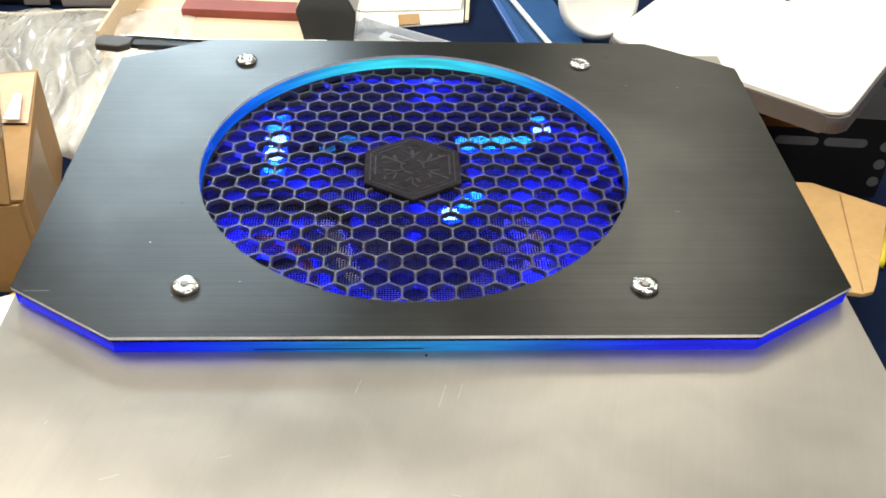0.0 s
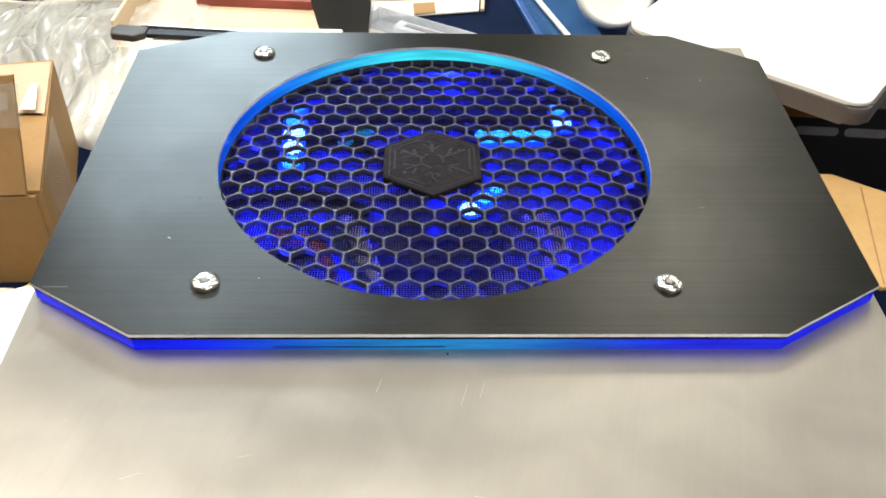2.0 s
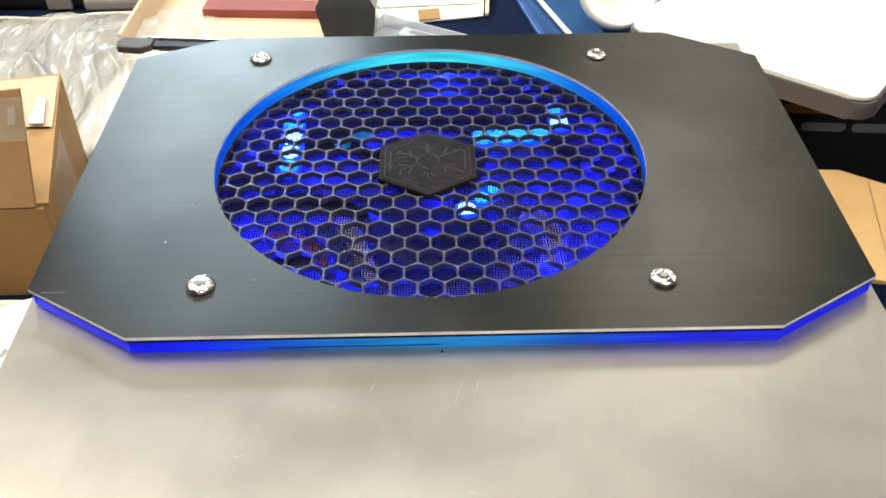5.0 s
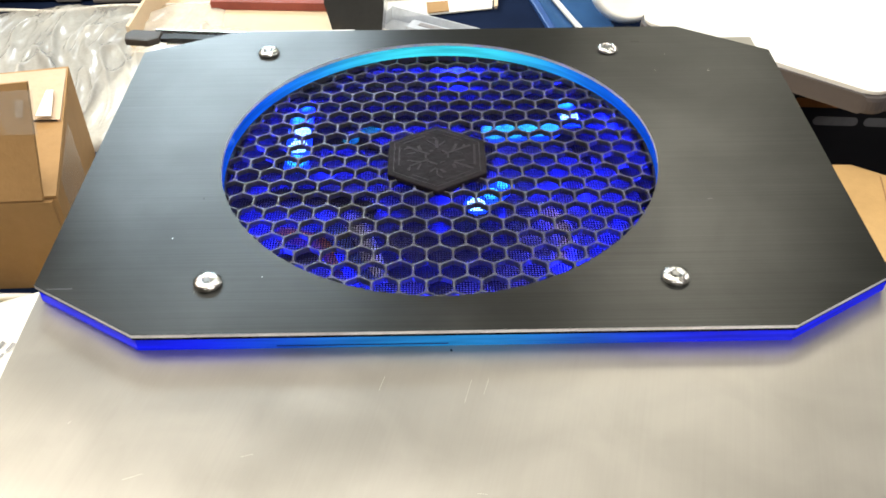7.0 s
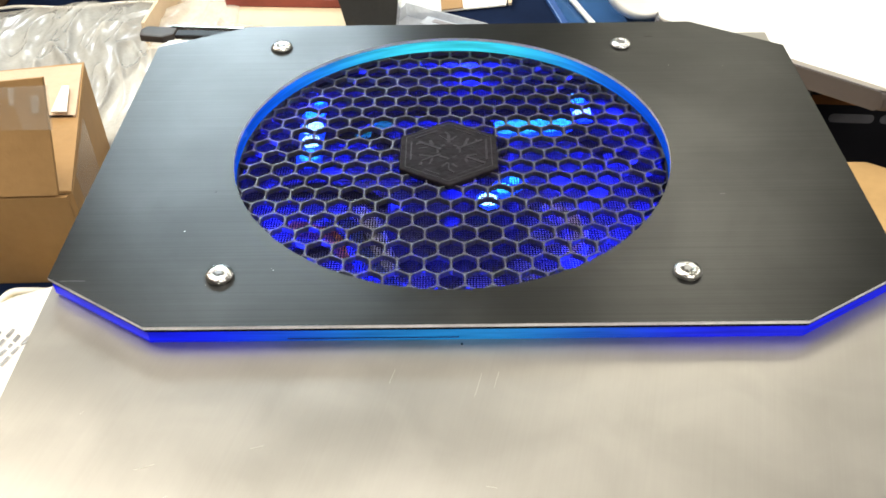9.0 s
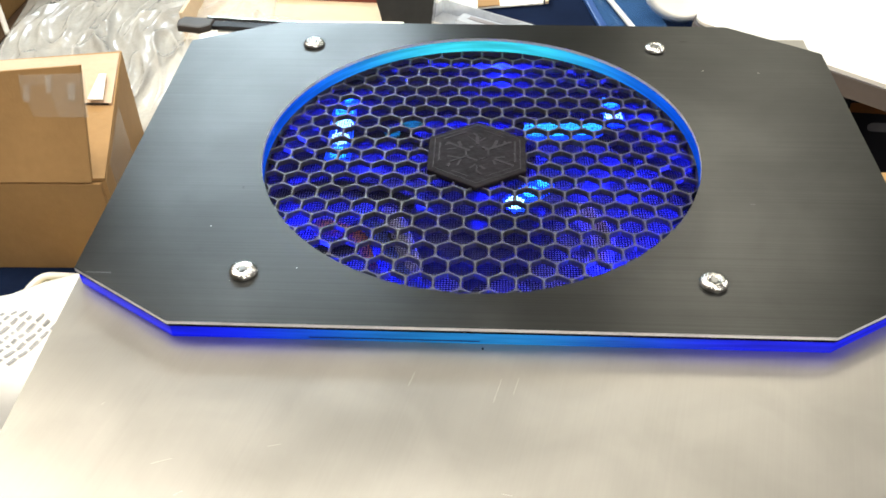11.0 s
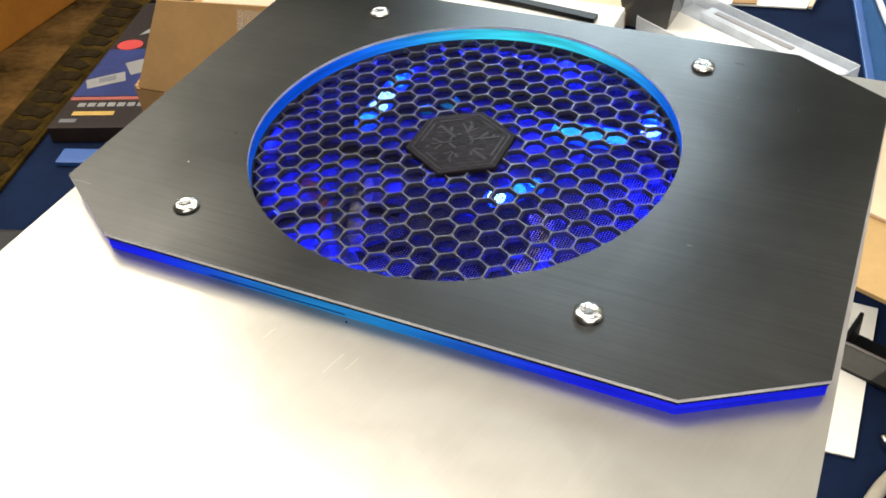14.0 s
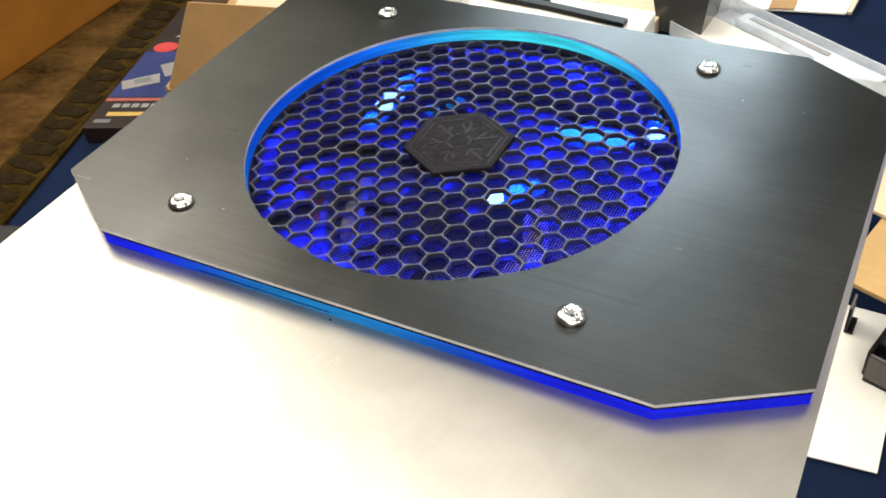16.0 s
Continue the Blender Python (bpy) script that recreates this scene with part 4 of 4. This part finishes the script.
def poly_bag():
    b = thing("poly_bag", "plump white poly bag with faint grey print", "bag", pose(-0.322, 0.138, TABLE, 0, 0, 13))
    hx, hy, h = 0.108, 0.086, 0.114

    def lift(u, v):
        edge = max(0.0, (1 - abs(u) ** 2.8) * (1 - abs(v) ** 2.8)) ** 0.5
        p = Vector((u * 1.6 + 4, v * 1.6, 2.0))
        return h * edge * (0.92 + 0.10 * noise.noise(p) + 0.04 * abs(noise.noise(p * 2.7)))

    def at(u, v, up=0.0):
        pull = 1 - 0.05 * (u * u * v * v)
        return (hx * u * pull, hy * v * pull, 0.001 + lift(u, v) + up)
    n = 44
    bm = bmesh.new()
    top = [[bm.verts.new(at(2 * i / n - 1, 2 * j / n - 1)) for i in range(n + 1)] for j in range(n + 1)]
    for j in range(n):
        for i in range(n):
            bm.faces.new((top[j][i], top[j][i + 1], top[j + 1][i + 1], top[j + 1][i]))
    rim = top[0][:] + [top[j][n] for j in range(1, n + 1)] + top[n][n - 1::-1] + [top[j][0] for j in range(n - 1, 0, -1)]
    bm.faces.new(rim[::-1])
    part("film", bm, M_POLY, b, "soft white film", True)

    def patch(name, outline, m, label=""):
        """A printed patch that follows the film."""
        bb = bmesh.new()
        mid = bb.verts.new(at(sum(p[0] for p in outline) / len(outline), sum(p[1] for p in outline) / len(outline), 0.0009))
        ring = [bb.verts.new(at(u, v, 0.0008)) for u, v in outline]
        for i in range(len(ring)):
            bb.faces.new((ring[i], ring[(i + 1) % len(ring)], mid))
        part(name, bb, m, b, label)
    rnd = random.Random(5)
    # a dark round badge with lighter cuts and rows of unreadable grey print
    patch("print_badge", [(-0.43 + 0.085 * math.cos(q * 0.5236), -0.53 + 0.10 * math.sin(q * 0.5236)) for q in range(12)], M_LABEL_GREY, "dark round printed badge")
    for q in range(3):
        a = q * 2.1
        patch("badge_cut", [(-0.43 + r * math.cos(a + e), -0.53 + 1.15 * r * math.sin(a + e)) for r, e in ((0.02, -0.9), (0.06, -0.3), (0.06, 0.3), (0.02, 0.9))], M_POLY_PRINT)
    d, w = Vector((0.62, 0.78)), Vector((-0.78, 0.62)) * 0.012
    for row in range(-5, 3):
        s = rnd.uniform(0.0, 0.03) + 0.02 * abs(row)
        while s < 0.50 - 0.02 * row:
            e = s + rnd.uniform(0.03, 0.09)
            p0, p1 = (Vector((-0.45, -0.37)) + d * q + w * 5.0 * row for q in (s, e))
            patch("print_bar", [tuple(p0 - w), tuple(p1 - w), tuple(p1 + w), tuple(p0 + w)], M_POLY_PRINT)
            s = e + 0.02


poly_bag()


cable("cable", "thin yellow cable looped on the tablecloth", [(-0.452, 0.165, .004), (-0.461, 0.184, .005), (-0.473, 0.206, .006), (-0.490, 0.217, .006), (-0.508, 0.209, .005), (-0.513, 0.187, .005), (-0.504, 0.158, .005), (-0.493, 0.130, .005), (-0.478, 0.095, .005)], 0.0032, M_YELLOW)
cable("cable", "yellow cable bundled beside the bag", [(-0.352, 0.300, .005), (-0.362, 0.283, .008), (-0.380, 0.268, .012), (-0.402, 0.262, .010), (-0.425, 0.252, .005)], 0.0042, M_YELLOW)
cable("cable", "short yellow cable end near the case", [(-0.330, 0.252, .008), (-0.350, 0.243, .016), (-0.370, 0.245, .018), (-0.388, 0.252, .012), (-0.395, 0.268, .006)], 0.0048, M_YELLOW)
cable("cable", "white cable crossing the yellow bundle", [(-0.372, 0.288, .004), (-0.384, 0.280, .012), (-0.396, 0.274, .016), (-0.406, 0.262, .012), (-0.410, 0.250, .004)], 0.0036, M_WHITE)
cable("cable", "red cable in the bundle", [(-0.338, 0.303, .005), (-0.348, 0.280, .010), (-0.362, 0.260, .016), (-0.385, 0.248, .020), (-0.405, 0.243, .012)], 0.0030, M_REDCABLE)
cable("cable", "black cable in the bundle", [(-0.345, 0.290, .005), (-0.360, 0.270, .008), (-0.378, 0.256, .010), (-0.400, 0.250, .008), (-0.415, 0.240, .004)], 0.0030, M_BLACKCABLE)


def adapter():
    a = thing("power_adapter", "black plastic power adapter on the tablecloth", "adapter", pose(-0.555, 0.075, TABLE, 0, 0, 18))
    part("body", box(-0.05, 0.045, -0.06, 0.055, 0, 0.035, 0.006, segments=3), M_DARK, a)
    part("label_plate", box(-0.025, 0.025, -0.03, 0.02, 0.0351, 0.0356), M_GREY_SIDE, a, "dull grey label")
    p = thing("paper_scrap", "small torn white paper beside the adapter", "paper", pose(-0.497, 0.105, TABLE, 0, 0, 18))
    part("sheet", prism([(-0.004, 0.026), (0.004, 0.018), (0.026, -0.012), (0.012, -0.030), (-0.002, -0.022)], 0.0004, 0.0022, 0.0002), M_PAPER, p)
    k = thing("cardboard_piece", "flat tan cardboard offcut next to the case", "cardboard", pose(-0.455, 0.030, TABLE, 0, 0, 35))
    part("sheet", box(-0.030, 0.060, -0.045, 0.032, 0, 0.005, 0.001), M_CARD_PALE, k)
    part("cut_edge", box(-0.0305, -0.0301, -0.045, 0.032, 0.001, 0.004), M_CARD_CUT, k, "fluted cut edge")


adapter()


def clear_bag():
    b = thing("plastic_bag", "large crumpled clear plastic bag", "bag", pose(-0.455, 0.70, TABLE, 0, 0, 4))
    part("film", crumple(170, 120, 0.35, 0.34, 0.038, 5.0, 6.0, 0.30), M_FILM, b, "creased clear film", True)
    part("seam", tube([(-0.17 + 0.034 * k, 0.168 + 0.002 * math.sin(k * 1.7), 0.005 + 0.002 * math.sin(k * 1.3)) for k in range(11)], 0.0024), M_PAPER, b, "bright white sealed seam", True)
    c = thing("plastic_bag", "second clear plastic bag folded flat", "bag", pose(-0.30, 0.66, TABLE, 0, 0, -10))
    part("film", crumple(100, 120, 0.20, 0.30, 0.034, 9.0, 4.5, 0.30), M_FILM, c, "creased clear film", True)


clear_bag()


def back_clutter():
    d = thing("equipment_case", "dark equipment case with a grey handle", "case", pose(-0.515, 0.89, TABLE))
    part("body", box(-0.117, 0.122, 0.008, 0.20, 0, 0.075, 0.006), M_DARK, d)
    part("handle", box(0.035, 0.120, -0.008, 0.006, 0.004, 0.020, 0.004), M_GREY_SIDE, d, "long grey handle")
    part("latch", box(-0.02, 0.015, 0.002, 0.0075, 0.002, 0.030, 0.002), M_GREY_SIDE, d, "dark grey latch")
    n = thing("board", "pale greyish-white board lying on the tablecloth", "board", pose(0.74, 0.96, TABLE, 0, 0, -20))
    part("panel", box(-0.16, 0.20, -0.26, 0.15, 0, 0.018, 0.003), M_WHITE, n)
    t = thing("cardboard_tray", "shallow beige cardboard tray", "tray", pose(-0.25, 0.88, TABLE, 0, 0, -3))
    part("bottom", box(-0.13, 0.13, -0.16, 0.17, 0, 0.004), M_BEIGE, t)
    part("wall", box(-0.13, 0.13, -0.16, -0.156, 0.0042, 0.012), M_BEIGE, t)
    part("wall", box(-0.13, 0.13, 0.166, 0.17, 0.0042, 0.05), M_BEIGE, t)
    part("wall", box(-0.13, -0.126, -0.155, 0.165, 0.0042, 0.045), M_BEIGE, t)
    part("wall", box(0.126, 0.13, -0.155, 0.165, 0.0042, 0.02), M_BEIGE, t)
    r = thing("board_strip", "dark red printed board strip in the tray", "board", pose(-0.235, 0.868, TABLE + 0.0045, 0, 0, -4))
    part("strip_body", box(-0.075, 0.10, -0.016, 0.018, 0, 0.012, 0.001), M_RED, r)
    h = thing("display_block", "smoke-black glossy hexagonal display block", "block", pose(-0.104, 0.745, TABLE, 0, 0, -3))
    pts = [(-0.024, 0.0), (0.030, 0.0), (0.038, 0.066), (0.020, 0.102), (-0.020, 0.102), (-0.038, 0.067)]
    bm = bmesh.new()
    a = [bm.verts.new((x, 0, z)) for x, z in pts]
    e = [bm.verts.new((x, 0.100, z)) for x, z in pts]
    bm.faces.new(a)
    bm.faces.new(e[::-1])
    for i in range(6):
        bm.faces.new((a[i], e[i], e[(i + 1) % 6], a[(i + 1) % 6]))
    bmesh.ops.bevel(bm, geom=list(bm.edges), offset=0.0015, segments=2, affect="EDGES")
    part("block_body", bm, M_GLOSS_DARK, h)
    s = thing("shell_pack", "open clear plastic clamshell pack with a moulded channel", "packaging", pose(0.0455, 0.766, TABLE, 0, 0, -30.6))
    for x0, x1, y0, y1, z0, z1 in ((-0.124, 0.124, -0.10, 0, 0, 0.0015), (-0.124, 0.124, -0.10, -0.0985, 0.0015, 0.018), (-0.124, 0.124, -0.0015, 0, 0.0015, 0.020), (-0.124, -0.1225, -0.0985, -0.0015, 0.0015, 0.018), (0.1225, 0.124, -0.0985, -0.0015, 0.0015, 0.018)):
        part("shell_wall", box(x0, x1, y0, y1, z0, z1), M_CLEAR, s)
    part("moulded_channel", prism([(-0.085, -0.030), (0.040, -0.030), (0.056, -0.052), (0.118, -0.052), (0.118, -0.008), (-0.085, -0.008)], 0.0017, 0.014, 0.003), M_CLEAR, s, "raised moulded channel")
    part("channel_slot", prism([(-0.070, -0.022), (0.048, -0.022), (0.048, -0.014), (-0.070, -0.014)], 0.0142, 0.0150, 0.0003), M_GREY_SIDE, s, "narrow grey slot")
    part("insert", prism([(-0.118, -0.094), (0.118, -0.094), (0.118, -0.056), (0.052, -0.056), (0.036, -0.034), (-0.118, -0.034)], 0.0017, 0.0045, 0.0004), M_PAPER, s, "white paper insert")
    w = thing("folded_card", "white folded card with a cut-out window", "card", pose(0.01, 0.895, TABLE, 0, 0, 12))
    part("base", slab([(-0.09, -0.05, 0.001), (0.055, -0.055, 0.001), (0.10, 0.10, 0.001), (-0.06, 0.12, 0.001)], 0.002), M_PAPER, w)
    part("raised_flap", slab([(-0.085, 0.0, 0.004), (0.06, -0.02, 0.004), (0.10, 0.09, 0.045), (-0.05, 0.11, 0.045)], 0.002), M_PAPER, w)
    part("brown_patch", slab([(-0.035, -0.052, 0.0034), (-0.005, -0.052, 0.0034), (0.0, -0.022, 0.0034), (-0.03, -0.020, 0.0034)], 0.0015), M_CARD, w, "brown cardboard showing through")
    part("card_edge", slab([(0.056, -0.06, 0.004), (0.061, -0.06, 0.004), (0.115, 0.12, 0.02), (0.108, 0.12, 0.02)], 0.004), M_BEIGE, w)
    q = thing("plastic_sleeve", "bluish clear plastic sleeve on the tablecloth", "sleeve", pose(0.188, 0.80, TABLE, 0, 0, 10.7))
    part("sheet", box(-0.035, 0.045, -0.17, 0.19, 0, 0.002, 0.0005), M_CLEAR_BLUE, q)
    part("spine", box(-0.045, -0.035, -0.17, 0.19, 0, 0.007, 0.002), M_BLUE, q, "bright blue spine")
    part("rod", tube([(-0.024, 0.19, 0.008), (-0.010, 0.03, 0.008), (0.004, -0.12, 0.008)], 0.0038), M_WHITE, q, "thin white rod", True)
    k = thing("round_lid", "white round plastic lid", "lid", pose(0.252, 0.83, TABLE + 0.045, 55, 0, 0))
    part("lid_body", lathe([(0.0005, 0), (0.049, 0), (0.052, 0.004), (0.052, 0.022), (0.049, 0.026), (0.046, 0.0265), (0.044, 0.024), (0.0005, 0.024)], 56), M_WHITE, k, "", True)
    b = thing("foam_block", "white foam packing block under the tool", "foam block", pose(-0.20, 0.59, TABLE))
    part("block_body", box(-0.092, 0.11, -0.035, 0.012, 0, 0.104, 0.003), M_PAPER, b)
    v = thing("pry_tool", "dark flat pry tool with a bright steel edge", "tool", pose(-0.337, 0.580, TABLE + 0.1045, 0, 0, -5))
    part("grip", prism([(0.004, -0.009), (0.030, -0.012), (0.040, -0.004), (0.040, 0.011), (0.006, 0.013), (0.001, 0.004)], 0.0, 0.008, 0.0022), M_GRIP, v, "dark grey-brown flat grip")
    part("blade", prism([(0.0405, -0.003), (0.135, -0.001), (0.228, -0.006), (0.228, 0.007), (0.135, 0.009), (0.0405, 0.010)], 0.001, 0.006, 0.001), M_DARK, v, "long black blade")
    part("bright_edge", prism([(0.03, 0.0145), (0.135, 0.0125), (0.135, 0.0165), (0.03, 0.0175)], 0.002, 0.007, 0.0008), M_CHROME, v, "bright steel edge")


back_clutter()


# ---------------------------------------------------------------- right of the case
def right_clutter():
    p = thing("white_panel_box", "white plastic device with rounded corners", "device", pose(0.362, 0.318, TABLE, 0, 0, 51.4))
    out = rounded(0.19, 0.23, 0.018)
    part("shell", prism(out, 0.160, 0.178, 0.005), M_BROWN_GREY, p, "grey lower shell")
    part("underbody", box(0.08, 0.178, 0.07, 0.205, 0.140, 0.160, 0.004), M_BROWN_GREY, p, "dark grey underbody")
    part("lid", prism([(0.002 + x * 0.979, 0.002 + y * 0.983) for x, y in out], 0.1782, 0.182, 0.0012), M_WHITE, p, "glossy white lid")
    part("stand", box(0.115, 0.175, 0.10, 0.20, 0, 0.140), M_DARK, p, "dark stand")
    b = thing("retail_box", "black retail box with grey label pills", "box", pose(0.395, 0.462, TABLE, 0, 0, -5))
    part("body", box(-0.042, 0.105, 0.0002, 0.12, 0, 0.096, 0.0015), M_DARK, b)
    part("orange_strip", box(-0.040, 0.042, -0.0006, 0.0, 0.082, 0.0925), M_ORANGE, b, "orange printed strip")
    for x in (-0.022, 0.028):
        pill = [(x + 0.004 + u, 0.0615 + w) for u, w in rounded(0.044, 0.010, 0.0047, 5)]
        bm = bmesh.new()
        f = [bm.verts.new((u, -0.0006, w)) for u, w in pill]
        g = [bm.verts.new((u, 0.0, w)) for u, w in pill]
        bm.faces.new(f)
        for i in range(len(f)):
            bm.faces.new((f[i], f[(i + 1) % len(f)], g[(i + 1) % len(f)], g[i]))
        part("label_pill", bm, M_LABEL_GREY, b)
    for k in range(3):
        bm = lathe([(0.0001, 0), (0.006, 0), (0.006, 0.0008), (0.0001, 0.0008)], 18)
        bmesh.ops.rotate(bm, verts=bm.verts, cent=(0, 0, 0), matrix=Matrix.Rotation(radians(90), 3, "X"))
        bmesh.ops.translate(bm, verts=bm.verts, vec=(0.096, -0.0001, 0.064 - 0.022 * k))
        part("round_badge", bm, M_LABEL_GREY, b)
    c = thing("cardboard_box", "open tan cardboard box with a folded-out lid", "box", pose(0, 0, TABLE))
    lid = [(0.150, 0.262), (0.335, 0.194), (0.352, 0.190), (0.362, 0.193), (0.368, 0.203), (0.418, 0.300), (0.362, 0.338), (0.172, 0.345)]
    part("lid_flap", prism(lid, 0.098, 0.102, 0.0008), M_CARD_LID, c, "folded-out tan lid")
    part("fold_line", slab([(0.3530, 0.193, 0.1021), (0.3538, 0.193, 0.1021), (0.3815, 0.318, 0.1021), (0.3807, 0.320, 0.1021)], 0.0003), M_CARD_CUT, c)
    part("body", prism([(0.268, 0.268), (0.345, 0.235), (0.395, 0.300), (0.355, 0.330), (0.268, 0.335)], 0, 0.0978, 0.001), M_CARD, c)
    part("inner_flap", prism([(0.110, 0.362), (0.300, 0.285), (0.315, 0.406), (0.120, 0.486)], 0.1024, 0.1058, 0.0008), M_CARD_PALE, c, "pale tan flap folded over")
    s = thing("paper_sheet", "blank white paper sheet on the tablecloth", "paper", pose(0.166, 0.18, TABLE, 0, 0, 1))
    part("sheet", slab([(-0.005, -0.005, 0.001), (0.0445, -0.001, 0.001), (0.0475, 0.160, 0.0012), (-0.004, 0.162, 0.0012)], 0.0012), M_PAPER, s)
    k = thing("bracket", "black plastic U-shaped bracket lying on the paper", "bracket", pose(0.187, 0.262, TABLE + 0.0028, 0, 0, -17))
    part("base", box(0, 0.095, 0, 0.042, 0, 0.003, 0.0008), M_DARK, k)
    part("front_wall", box(0, 0.095, 0, 0.003, 0.003, 0.028, 0.0008), M_GLOSS_DARK, k)
    part("end_wall", slab([(0.0005, 0.0032, 0.003), (0.0005, 0.040, 0.003), (0.0005, 0.034, 0.034), (0.0005, 0.0032, 0.028)], -0.003), M_DARK, k, "pointed end wall")
    part("back_wall", box(0.034, 0.095, 0.039, 0.042, 0.003, 0.026, 0.0008), M_DARK, k)
    part("bright_lip", box(0.001, 0.094, 0.0004, 0.0026, 0.0282, 0.0288), M_GREY_SIDE, k, "thin grey lip")
    q = thing("clip", "small black plastic clip at the edge of the case", "clip", pose(0.1655, 0.308, TABLE + 0.0028, 0, 0, -4))
    part("upright", box(0, 0.0026, 0, 0.019, 0.0025, 0.027, 0.0007), M_DARK, q)
    part("foot", box(0, 0.007, 0, 0.019, 0, 0.0025, 0.0006), M_DARK, q)
    part("bright_edge", box(0.0004, 0.0022, 0.0005, 0.0185, 0.0272, 0.0278), M_GREY_SIDE, q, "thin grey edge")
    y = thing("cable_tie", "yellow plastic piece beside the box", "plastic piece", pose(0.455, 0.335, TABLE))
    part("loop", tube([(0, 0, .004), (0.02, 0.03, .03), (0.05, 0.03, .03), (0.06, -0.01, .004)], 0.005), M_YELLOW, y, "", True)
    g = thing("pliers", "small steel pliers with beige-grey grips on the tablecloth", "pliers", pose(0.006, 0, TABLE))
    part("jaw", prism([(0.2185, 0.2005), (0.2225, 0.1945), (0.2400, 0.1870), (0.2500, 0.1905), (0.2440, 0.1990), (0.2260, 0.2045)], 0.003, 0.011, 0.0015), M_CHROME, g, "bright worn steel jaw")
    joint = lathe([(0.0001, 0.0), (0.0062, 0.0), (0.0062, 0.0115), (0.0054, 0.0125), (0.0001, 0.0125)], 20)
    bmesh.ops.translate(joint, verts=joint.verts, vec=(0.2475, 0.1890, 0.002))
    part("joint", joint, M_CHROME, g, "steel pivot joint", True)
    part("grip", tube([(0.2460, 0.1860, 0.007), (0.2340, 0.1760, 0.007), (0.2235, 0.1560, 0.007), (0.2160, 0.1320, 0.007), (0.2110, 0.1080, 0.007)], 0.0052), M_TOOL_GREY, g, "beige-grey curved grip", True)
    part("grip", tube([(0.2520, 0.1870, 0.007), (0.2580, 0.1720, 0.007), (0.2570, 0.1500, 0.007), (0.2500, 0.1280, 0.007), (0.2440, 0.1060, 0.007)], 0.0052), M_TOOL_GREY, g, "beige-grey curved grip", True)


right_clutter()
